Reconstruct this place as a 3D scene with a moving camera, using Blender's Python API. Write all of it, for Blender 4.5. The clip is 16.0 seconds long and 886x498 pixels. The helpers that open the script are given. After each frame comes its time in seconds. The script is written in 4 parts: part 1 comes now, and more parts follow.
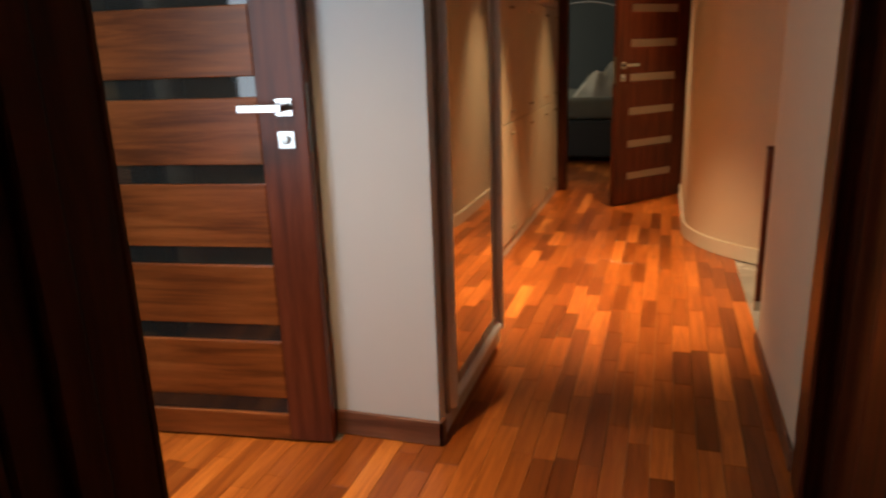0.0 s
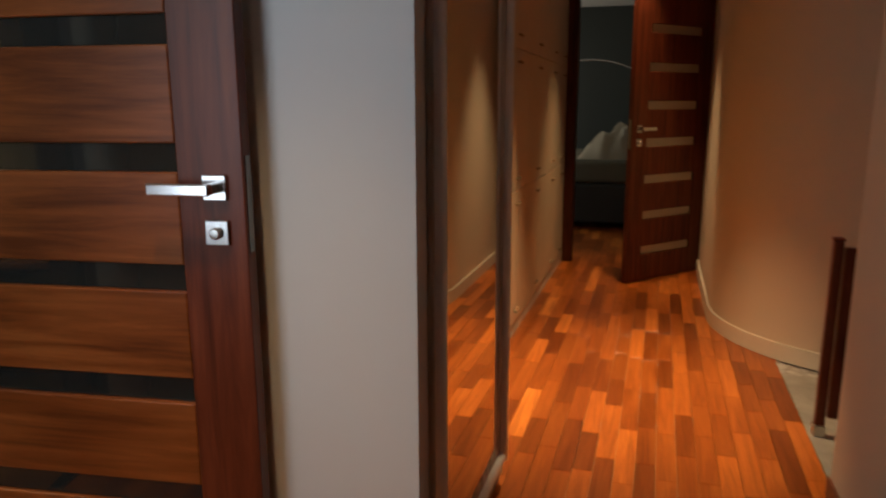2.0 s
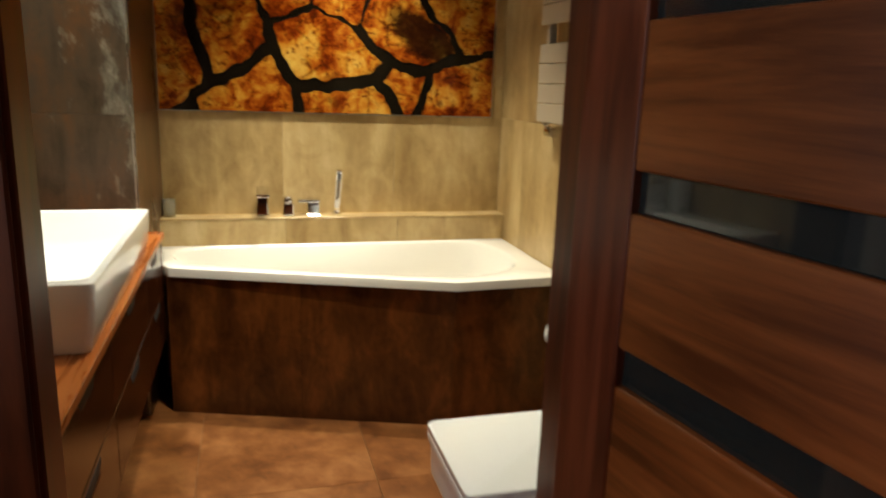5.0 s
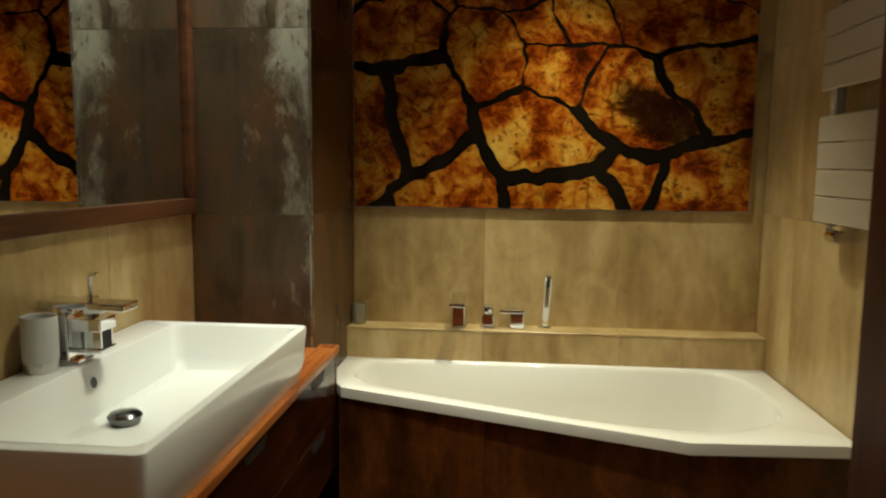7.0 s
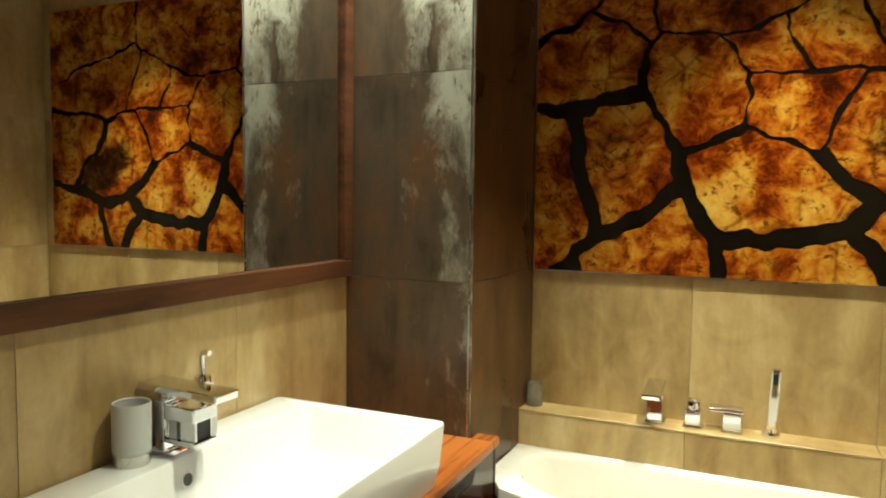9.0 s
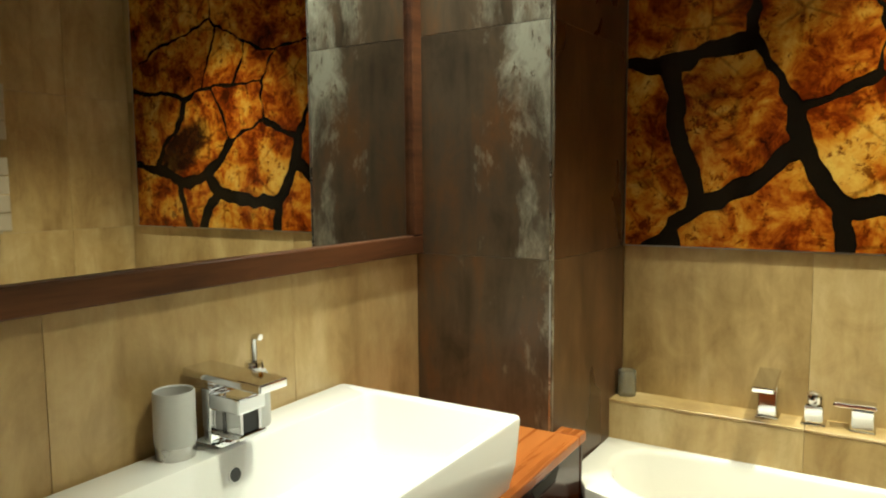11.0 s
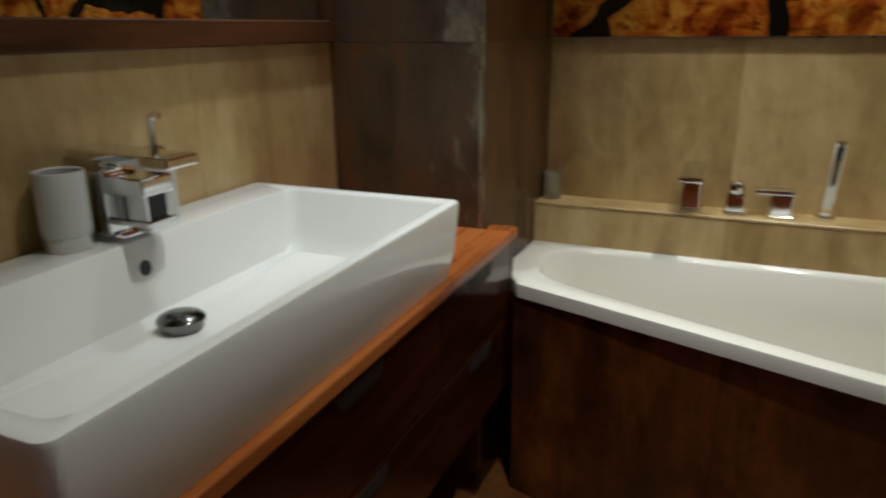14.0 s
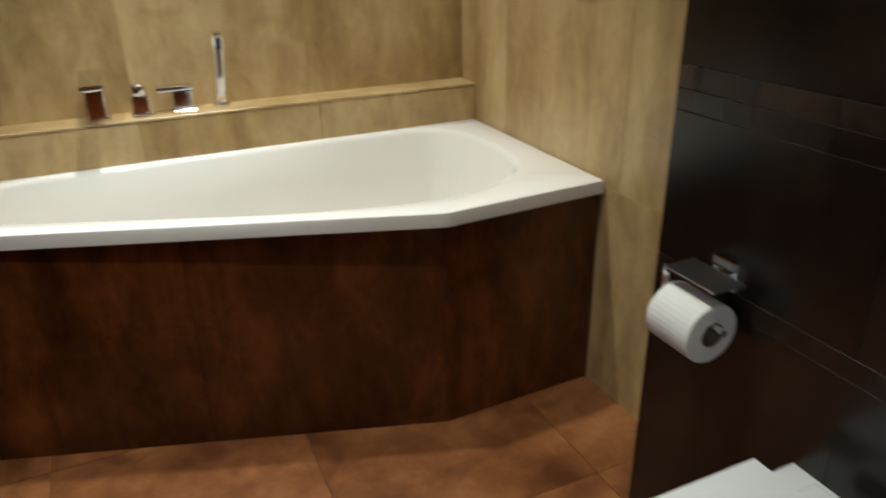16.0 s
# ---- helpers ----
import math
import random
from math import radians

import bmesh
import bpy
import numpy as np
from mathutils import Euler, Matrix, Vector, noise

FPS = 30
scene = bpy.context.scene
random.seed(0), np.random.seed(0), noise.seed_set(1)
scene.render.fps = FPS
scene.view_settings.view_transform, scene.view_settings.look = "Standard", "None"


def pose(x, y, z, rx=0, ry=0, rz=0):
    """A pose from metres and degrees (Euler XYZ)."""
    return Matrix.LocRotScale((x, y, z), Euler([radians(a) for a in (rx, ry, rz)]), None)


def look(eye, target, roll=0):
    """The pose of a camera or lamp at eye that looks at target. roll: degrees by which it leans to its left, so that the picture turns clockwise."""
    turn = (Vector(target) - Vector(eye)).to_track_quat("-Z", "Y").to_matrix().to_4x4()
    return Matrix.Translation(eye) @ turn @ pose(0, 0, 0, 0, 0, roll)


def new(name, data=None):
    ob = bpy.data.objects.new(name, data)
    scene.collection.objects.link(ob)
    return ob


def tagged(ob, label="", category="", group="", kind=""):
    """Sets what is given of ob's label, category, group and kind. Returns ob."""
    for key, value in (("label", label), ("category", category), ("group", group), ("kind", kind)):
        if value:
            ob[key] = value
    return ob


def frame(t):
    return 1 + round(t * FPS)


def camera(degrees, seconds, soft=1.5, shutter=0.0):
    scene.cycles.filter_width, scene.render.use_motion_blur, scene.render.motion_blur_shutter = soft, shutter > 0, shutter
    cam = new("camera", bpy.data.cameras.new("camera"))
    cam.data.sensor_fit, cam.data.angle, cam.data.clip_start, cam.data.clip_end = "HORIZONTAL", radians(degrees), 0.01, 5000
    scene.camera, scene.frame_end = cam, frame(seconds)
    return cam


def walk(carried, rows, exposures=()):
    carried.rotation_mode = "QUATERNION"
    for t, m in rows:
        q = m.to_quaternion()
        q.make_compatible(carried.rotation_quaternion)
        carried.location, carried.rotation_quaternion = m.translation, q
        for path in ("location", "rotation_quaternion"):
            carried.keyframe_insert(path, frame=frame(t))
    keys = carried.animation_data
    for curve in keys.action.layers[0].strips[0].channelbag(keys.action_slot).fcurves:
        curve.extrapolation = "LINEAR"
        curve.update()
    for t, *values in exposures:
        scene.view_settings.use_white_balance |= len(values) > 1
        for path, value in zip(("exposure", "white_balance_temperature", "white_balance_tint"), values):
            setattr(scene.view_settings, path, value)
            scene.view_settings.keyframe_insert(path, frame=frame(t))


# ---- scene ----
cam = camera(64.3, 16.0, soft=2.0, shutter=0.5)
PATH = [
    (0, (-0.468, -4.042, 1.219), (1.368, -3.457, 0.684), -2.0),
    (0.5, (-0.43, -3.979, 1.236), (1.466, -3.624, 0.707), -2.0),
    (1, (-0.284, -3.963, 1.228), (1.628, -3.612, 0.758), -3.2),
    (1.5, (-0.071, -3.904, 1.241), (1.832, -3.467, 0.81), -2.3),
    (2, (0.126, -3.859, 1.248), (2.0, -3.287, 0.849), -0.2),
    (2.5, (0.261, -3.829, 1.249), (2.047, -3.012, 0.871), 1.3),
    (3, (0.407, -3.759, 1.302), (1.978, -2.625, 0.808), 3.0),
    (3.5, (0.549, -3.668, 1.263), (1.843, -2.243, 0.721), 3.4),
    (4, (0.649, -3.524, 1.258), (1.649, -1.885, 0.697), 2.1),
    (4.5, (0.708, -3.372, 1.259), (1.46, -1.587, 0.763), 2.6),
    (5, (0.776, -3.2, 1.275), (1.306, -1.324, 0.829), 2.0),
    (7.5, (1.068, -2.553, 1.317), (0.703, -0.597, 1.117), 0.3),
    (8, (1.114, -2.443, 1.357), (0.554, -0.531, 1.174), -0.0),
    (8.5, (1.104, -2.36, 1.371), (0.414, -0.49, 1.214), 0.4),
    (9, (1.104, -2.261, 1.366), (0.291, -0.439, 1.232), 0.7),
    (11.5, (1.037, -2.05, 1.314), (-0.026, -0.371, 1.094), -0.6),
    (12, (1.008, -2.017, 1.28), (-0.068, -0.353, 1.009), -0.6),
    (12.5, (0.994, -2.006, 1.244), (-0.088, -0.358, 0.907), -0.7),
    (13, (0.972, -2.009, 1.213), (-0.09, -0.368, 0.791), -0.6),
    (13.5, (0.969, -2.019, 1.19), (-0.033, -0.368, 0.673), -0.6),
    (14, (0.948, -2.017, 1.174), (0.198, -0.261, 0.577), -0.6),
    (14.5, (0.907, -2.038, 1.178), (0.582, -0.179, 0.517), -0.2),
    (15, (0.858, -2.071, 1.156), (0.978, -0.202, 0.454), -0.8),
    (15.5, (0.885, -2.099, 1.18), (1.361, -0.326, 0.386), -0.7),
    (16, (0.907, -2.138, 1.15), (1.652, -0.476, 0.324), -1.1),
]
EXPOSURES = [(0.0, 1.10, 6500, 7), (0.5, 0.84, 6500, 7), (1.5, 0.50, 6500, 7), (3.0, 0.25, 6500, 10), (4.0, 0.10, 6500, 10), (5.2, 0.15, 6500, 10), (7.3, -0.60, 6450, 0), (8.0, -0.42, 6400, 0), (9.0, 0.15, 6400, -2), (11.5, 0.05, 6350, -2), (12.5, -0.38, 6100, 0), (13.5, -0.85, 5600, 8), (14.5, -1.18, 5600, 12), (15.2, -0.90, 5600, 14), (16.0, -0.40, 5500, 11)]
walk(cam, [(t, look(eye, target, roll)) for t, eye, target, roll in PATH], EXPOSURES)

# ---- frames of the plan ----
# The hallway: u along it, v across it, from the corner of the white wall.
HALL = Matrix.Translation((1.455, -3.397, 0))
# The vanity wall: s along it towards the door, n out of it into the room.
VAN = Matrix(((0, 1, 0, 0.0), (-1, 0, 0, -0.480), (0, 0, 1, 0), (0, 0, 0, 1)))
BATH_H, HALL_H = 2.5, 2.52
RIGHT = 1.945          # right bathroom wall


# ---- light ----
def spot(name, at, aim, watts, size, colour, radius=0.03, blend=0.6):
    lamp = bpy.data.lights.new(name, "SPOT")
    lamp.energy, lamp.spot_size, lamp.spot_blend, lamp.shadow_soft_size, lamp.color = watts, radians(size), blend, radius, colour
    ob = new(name, lamp)
    ob.matrix_world = look(at, aim)
    return ob


WARM, NEUTRAL, DAY = (1.0, 0.66, 0.36), (1.0, 0.95, 0.74), (0.76, 0.87, 1.0)
BATH_SPOTS = [(0.88, -1.12, 112, 84), (1.22, -0.43, 158, 76), (1.05, -1.62, 20, 84)]
for x, y, w, wide in BATH_SPOTS:
    spot("bath_downlight", (x, y, BATH_H - 0.03), (x, y, 0), w, wide, NEUTRAL, 0.04, 0.9)
spot("column_downlight", (0.30, -0.60, BATH_H - 0.03), (0.29, -0.50, 1.3), 90, 70, (1.0, 0.99, 0.88), 0.03, 0.7)
HALL_SPOTS = [(1.75, -0.28, 345), (3.6, -0.3, 110), (-0.62, 0.22, 85)]
for u, v, w in HALL_SPOTS:
    p = HALL @ Vector((u, v, HALL_H - 0.03))
    spot("hall_downlight", p, (p.x, p.y, 0), w, 59, WARM, 0.04, 1.0)
day = bpy.data.lights.new("window_daylight", "AREA")
day.energy, day.shape, day.size, day.size_y, day.color = 6.0, "RECTANGLE", 0.5, 1.3, DAY
dayo = new("window_daylight", day)
dayo.matrix_world = look(HALL @ Vector((-1.39, 0.72, 1.45)), HALL @ Vector((0, 0.35, 1.3)))
# Added fill lamp that brightens the bed; no window stands behind it.
bed_fill = bpy.data.lights.new("bedroom_fill", "AREA")
bed_fill.energy, bed_fill.size, bed_fill.color = 26, 1.2, (1.0, 0.93, 0.82)
bdo = new("bedroom_fill", bed_fill)
bdo.matrix_world = look(HALL @ Vector((6.9, 2.9, 1.6)), HALL @ Vector((6.3, -0.2, 0.7)))

world = bpy.data.worlds.new("world")
world.use_nodes = True
scene.world = world
sky = world.node_tree.nodes.new("ShaderNodeTexSky")
sky.sky_type, sky.sun_disc = "NISHITA", False
sky.sun_elevation, sky.sun_rotation = radians(35), radians(200)
world.node_tree.links.new(sky.outputs["Color"], world.node_tree.nodes["Background"].inputs["Color"])
world.node_tree.nodes["Background"].inputs["Strength"].default_value = 0.08


# ---- materials ----
class Mat:
    """A short way to write node materials."""

    def __init__(self, name, rough=0.5, metal=0.0, spec=0.5):
        self.m = bpy.data.materials.new(name)
        self.m.use_nodes = True
        self.nt = self.m.node_tree
        self.b = self.nt.nodes["Principled BSDF"]
        self.b.inputs["Roughness"].default_value = rough
        self.b.inputs["Metallic"].default_value = metal
        self.b.inputs["Specular IOR Level"].default_value = spec
        self.co = self.nt.nodes.new("ShaderNodeTexCoord").outputs["Object"]

    def link(self, a, b):
        self.nt.links.new(a, b)

    def mapped(self, scale, rot=(0, 0, 0), shift=None, src=None):
        n = self.nt.nodes.new("ShaderNodeMapping")
        n.inputs["Scale"].default_value = scale
        n.inputs["Rotation"].default_value = [radians(r) for r in rot]
        self.link(src or self.co, n.inputs["Vector"])
        if shift is not None:
            self.link(shift, n.inputs["Location"])
        return n.outputs["Vector"]

    def moved(self, by):
        n = self.nt.nodes.new("ShaderNodeVectorMath")
        n.operation = "ADD"
        n.inputs[1].default_value = by
        self.link(self.co, n.inputs[0])
        return n.outputs["Vector"]

    def shift(self, far=30.0):
        """A random place in the pattern for each object."""
        info = self.nt.nodes.new("ShaderNodeObjectInfo")
        c = self.nt.nodes.new("ShaderNodeCombineXYZ")
        for k, f in zip("XYZ", (far, far * 0.37, far * 0.73)):
            self.link(self.math("MULTIPLY", info.outputs["Random"], f), c.inputs[k])
        return c.outputs["Vector"]

    def random(self):
        return self.nt.nodes.new("ShaderNodeObjectInfo").outputs["Random"]

    def island(self):
        return self.nt.nodes.new("ShaderNodeNewGeometry").outputs["Random Per Island"]

    def noise(self, vec, scale=5, detail=6, rough=0.6, distort=0.0):
        n = self.nt.nodes.new("ShaderNodeTexNoise")
        n.inputs["Scale"].default_value, n.inputs["Detail"].default_value = scale, detail
        n.inputs["Roughness"].default_value, n.inputs["Distortion"].default_value = rough, distort
        self.link(vec, n.inputs["Vector"])
        return n.outputs["Fac"]

    def wave(self, vec, scale, distort, detail=3, dscale=1.0):
        n = self.nt.nodes.new("ShaderNodeTexWave")
        n.inputs["Scale"].default_value, n.inputs["Distortion"].default_value = scale, distort
        n.inputs["Detail"].default_value, n.inputs["Detail Scale"].default_value = detail, dscale
        self.link(vec, n.inputs["Vector"])
        return n.outputs["Fac"]

    def cracks(self, vec, scale):
        n = self.nt.nodes.new("ShaderNodeTexVoronoi")
        n.feature = "DISTANCE_TO_EDGE"
        n.inputs["Scale"].default_value = scale
        self.link(vec, n.inputs["Vector"])
        return n.outputs["Distance"]

    def math(self, op, a, b=None, c=None):
        n = self.nt.nodes.new("ShaderNodeMath")
        n.operation = op
        for i, v in enumerate((a, b, c)):
            if v is None:
                continue
            if hasattr(v, "links"):
                self.link(v, n.inputs[i])
            else:
                n.inputs[i].default_value = v
        return n.outputs[0]

    def ramp(self, fac, stops):
        n = self.nt.nodes.new("ShaderNodeValToRGB")
        e = n.color_ramp.elements
        while len(e) < len(stops):
            e.new(0.5)
        for el, (p, c) in zip(e, stops):
            el.position, el.color = p, ((*c, 1) if not isinstance(c, (int, float)) else (c, c, c, 1))
        self.link(fac, n.inputs["Fac"])
        return n.outputs["Color"]

    def mix(self, fac, a, b, how="MIX"):
        n = self.nt.nodes.new("ShaderNodeMix")
        n.data_type, n.blend_type = "RGBA", how
        for s, v in ((n.inputs[0], fac), (n.inputs[6], a), (n.inputs[7], b)):
            if hasattr(v, "links"):
                self.link(v, s)
            elif isinstance(v, (int, float)):
                s.default_value = v
            else:
                s.default_value = (*v, 1)
        return n.outputs[2]

    def base(self, c):
        if hasattr(c, "links"):
            self.link(c, self.b.inputs["Base Color"])
        else:
            self.b.inputs["Base Color"].default_value = (*c, 1)
        return self

    def rough(self, fac, lo, hi):
        self.link(self.math("MULTIPLY_ADD", fac, hi - lo, lo), self.b.inputs["Roughness"])
        return self

    def bump(self, fac, strength=0.2, far=0.005):
        n = self.nt.nodes.new("ShaderNodeBump")
        n.inputs["Strength"].default_value, n.inputs["Distance"].default_value = strength, far
        self.link(fac, n.inputs["Height"])
        self.link(n.outputs["Normal"], self.b.inputs["Normal"])
        return self


def plaster(name, colour, dirt):
    k = Mat(name, 0.85, 0, 0.25)
    big, fine = k.noise(k.mapped((1, 1, 1)), 1.3, 3), k.noise(k.mapped((1, 1, 1)), 160, 4)
    k.base(k.mix(k.math("MULTIPLY", big, 0.5), colour, dirt)).bump(fine, 0.12, 0.002)
    return k.m


M_WALL = plaster("hall_plaster", (0.66, 0.56, 0.42), (0.56, 0.46, 0.33))
M_WHITE = plaster("white_plaster", (0.66, 0.65, 0.63), (0.58, 0.56, 0.53))
M_CEIL = plaster("ceiling_paint", (0.78, 0.75, 0.70), (0.70, 0.67, 0.62))
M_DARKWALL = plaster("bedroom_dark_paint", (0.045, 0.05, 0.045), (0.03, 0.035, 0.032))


def tile_mat(name, dark, mid, light, patina=None, rough=(0.3, 0.5), streak=(6, 6, 0.7), bump=0.08):
    """A streaked stone-look tile: upright streaks, clouds and specks, different on each tile."""
    k = Mat(name, 0.4, 0, 0.5)
    sh = k.shift()
    streaks = k.noise(k.mapped(streak, shift=sh), 3.0, 7, 0.62, 0.4)
    clouds = k.noise(k.mapped((1.6, 1.6, 0.9), shift=sh), 1.7, 4, 0.55, 0.6)
    fine = k.noise(k.mapped((13, 13, 8), shift=sh), 2.0, 6, 0.7)
    blot = k.noise(k.mapped((7, 7, 5), shift=sh), 1.6, 7, 0.68, 0.8)
    f = k.math("ADD", k.math("ADD", k.math("MULTIPLY", streaks, 0.40), k.math("MULTIPLY", clouds, 0.36)), k.math("MULTIPLY", blot, 0.24))
    c = k.ramp(f, [(0.38, dark), (0.5, mid), (0.62, light)])
    c = k.mix(k.math("MULTIPLY", k.ramp(fine, [(0.52, 0.0), (0.75, 1.0)]), 0.22), c, dark)
    c = k.mix(k.math("MULTIPLY", k.random(), 0.14), c, dark)
    if patina:
        p = k.noise(k.mapped((4.0, 4.0, 1.7), shift=sh), 1.1, 10, 0.68, 0.3)
        split = k.nt.nodes.new("ShaderNodeSeparateXYZ")
        k.link(k.co, split.inputs[0])
        p = k.math("MULTIPLY_ADD", split.outputs["X"], 0.68, p)
        place = k.nt.nodes.new("ShaderNodeSeparateXYZ")
        k.link(k.nt.nodes.new("ShaderNodeObjectInfo").outputs["Location"], place.inputs[0])
        p = k.math("ADD", p, k.math("MULTIPLY_ADD", place.outputs["Z"], 0.10, -0.135))
        mask = k.ramp(p, [(0.565, 0.0), (0.66, 1.0)])
        pits = k.ramp(k.noise(k.mapped((22, 22, 9), shift=sh), 2.2, 6, 0.75), [(0.36, 0.0), (0.44, 1.0)])
        c = k.mix(k.math("MULTIPLY", k.math("MULTIPLY", mask, pits), k.ramp(blot, [(0.36, 0.35), (0.55, 1.0)])), c, patina)
    k.base(c).rough(clouds, *rough).bump(k.math("ADD", streaks, k.math("MULTIPLY", fine, 0.5)), bump, 0.003)
    return k.m


M_BEIGE = tile_mat("beige_travertine_tile", (0.29, 0.180, 0.068), (0.49, 0.345, 0.152), (0.66, 0.515, 0.27), None, (0.25, 0.42), (2.6, 2.6, 0.45), 0.04)
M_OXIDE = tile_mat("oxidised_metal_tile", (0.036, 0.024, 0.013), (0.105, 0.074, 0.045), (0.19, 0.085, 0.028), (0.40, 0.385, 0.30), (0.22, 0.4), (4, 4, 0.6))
# The column's side face: darker and browner than its front, without patina.
M_OXSIDE = tile_mat("brown_column_side_tile", (0.030, 0.014, 0.006), (0.085, 0.040, 0.016), (0.15, 0.075, 0.032), None, (0.2, 0.38), (4, 4, 0.6))
M_PANEL = tile_mat("dark_rust_tile", (0.024, 0.007, 0.0016), (0.092, 0.028, 0.0066), (0.22, 0.068, 0.015), None, (0.16, 0.32), (3, 3, 0.8))
M_BLACKT = tile_mat("dark_brown_tile", (0.004, 0.0022, 0.0014), (0.011, 0.0065, 0.004), (0.026, 0.016, 0.009), None, (0.18, 0.34), (3, 3, 0.8))
M_FLOORT = tile_mat("rust_floor_tile", (0.075, 0.023, 0.007), (0.18, 0.064, 0.018), (0.30, 0.125, 0.041), None, (0.22, 0.42), (2.4, 2.4, 2.4))
M_GREYT = tile_mat("grey_stone_tile", (0.16, 0.15, 0.13), (0.24, 0.22, 0.19), (0.31, 0.29, 0.25), None, (0.3, 0.5), (3, 3, 3))
_g = Mat("grout", 0.9, 0, 0.2)
M_GROUTB = _g.base(_g.mix(_g.noise(_g.mapped((1, 1, 1)), 30), (0.48, 0.35, 0.17), (0.42, 0.30, 0.145))).m
_g = Mat("dark_grout", 0.9, 0, 0.2)
M_GROUT = _g.base(_g.mix(_g.noise(_g.mapped((1, 1, 1)), 30), (0.20, 0.145, 0.09), (0.13, 0.09, 0.055))).m


_g = Mat("blackish_grout", 0.9, 0, 0.2)
M_GROUTD = _g.base(_g.mix(_g.noise(_g.mapped((1, 1, 1)), 30), (0.014, 0.009, 0.006), (0.008, 0.005, 0.003))).m
M_MOSAIC = tile_mat("brown_mosaic_tile", (0.005, 0.0025, 0.0015), (0.015, 0.008, 0.004), (0.050, 0.028, 0.013), None, (0.2, 0.4), (2, 2, 2))


def wood(name, dark, mid, light, rough=(0.28, 0.42), along="X", vary=0.35, by_island=False, figure=0.1):
    k = Mat(name, 0.35, 0, 0.3)
    sh = k.shift()
    st = {"X": (0.9, 12, 12), "Z": (12, 12, 0.9), "Y": (12, 0.9, 12)}[along]
    grain = k.noise(k.mapped(st, shift=sh), 2.2, 8, 0.6, 0.5)
    fib = k.noise(k.mapped(tuple(s * 7 for s in st), shift=sh), 2.0, 4, 0.7)
    rings = k.wave(k.mapped(tuple(s * 0.55 for s in st), shift=sh), 1.0, 5.0, 3, 1.2)
    f = k.math("ADD", k.math("MULTIPLY", grain, 1.0 - figure), k.math("MULTIPLY", rings, figure))
    c = k.ramp(f, [(0.34, dark), (0.5, mid), (0.66, light)])
    c = k.mix(k.math("MULTIPLY", k.ramp(fib, [(0.5, 0.0), (0.72, 1.0)]), 0.28), c, dark)
    r = k.island() if by_island else k.random()
    c = k.mix(k.math("MULTIPLY", r, vary), c, dark)
    k.base(c).rough(grain, *rough).bump(fib, 0.06, 0.001)
    return k.m


M_RAIL = wood("walnut_veneer", (0.088, 0.022, 0.0045), (0.195, 0.052, 0.010), (0.285, 0.086, 0.019), (0.30, 0.42), "X", 0.12, figure=0.13)
M_STILE = wood("walnut_veneer_upright", (0.062, 0.013, 0.005), (0.125, 0.027, 0.010), (0.18, 0.044, 0.016), (0.3, 0.42), "Z", 0.12)
M_CASING = wood("dark_door_casing", (0.030, 0.006, 0.0018), (0.080, 0.018, 0.005), (0.12, 0.030, 0.009), (0.32, 0.45), "Z", 0.15)
M_SKIRT = wood("brown_skirting", (0.11, 0.04, 0.02), (0.19, 0.075, 0.04), (0.25, 0.11, 0.06), (0.35, 0.5), "Y", 0.1)
M_TOP = wood("orange_wood_worktop", (0.20, 0.055, 0.012), (0.34, 0.098, 0.020), (0.42, 0.14, 0.033), (0.22, 0.34), "X", 0.1)
M_DRAWER = wood("dark_red_wood_front", (0.012, 0.0025, 0.0008), (0.032, 0.007, 0.0018), (0.055, 0.013, 0.003), (0.14, 0.22), "X", 0.15)
M_MFRAME = wood("reddish_mirror_frame_wood", (0.05, 0.018, 0.008), (0.10, 0.038, 0.016), (0.15, 0.058, 0.024), (0.3, 0.4), "X", 0.1)
M_HFRAME = wood("aged_silver_hall_mirror_wood", (0.20, 0.17, 0.14), (0.36, 0.33, 0.30), (0.52, 0.50, 0.46), (0.3, 0.42), "Z", 0.1)


def parquet_mat(name, by_island):
    k = Mat(name, 0.3, 0, 0.5)
    sh = k.shift()
    grain = k.noise(k.mapped((1.2, 16, 16), shift=sh), 2.2, 8, 0.6, 0.8)
    fib = k.noise(k.mapped((8, 110, 110), shift=sh), 2.0, 4, 0.7)
    wear = k.noise(k.mapped((1, 1, 1)), 1.6, 4, 0.6)
    c = k.ramp(grain, [(0.25, (0.19, 0.040, 0.006)), (0.52, (0.38, 0.098, 0.014)), (0.78, (0.50, 0.160, 0.030))])
    r = k.island() if by_island else k.random()
    tone = k.ramp(r, [(0.0, (0.42, 0.36, 0.34)), (0.35, (0.8, 0.76, 0.72)), (0.75, (1.0, 1.0, 1.0)), (0.9, (1.35, 1.45, 1.5)), (1.0, (1.7, 2.1, 2.4))])
    c = k.mix(1.0, c, tone, "MULTIPLY")
    c = k.mix(k.math("MULTIPLY", k.ramp(fib, [(0.52, 0.0), (0.75, 1.0)]), 0.3), c, (0.07, 0.018, 0.005))
    k.base(c).rough(wear, 0.22, 0.38).bump(fib, 0.05, 0.001)
    return k.m


M_PLANK, M_PLANKS = parquet_mat("merbau_plank", False), parquet_mat("merbau_planks_far", True)


def simple(name, colour, rough, metal=0.0, spec=0.5, spots=None, coat=0.0):
    k = Mat(name, rough, metal, spec)
    n = k.noise(k.mapped((1, 1, 1)), 9, 5)
    k.base(k.mix(k.math("MULTIPLY", n, 0.35), colour, spots or tuple(c * 0.82 for c in colour)))
    k.rough(n, rough * 0.8, min(1, rough * 1.25))
    k.b.inputs["Coat Weight"].default_value = coat
    return k.m


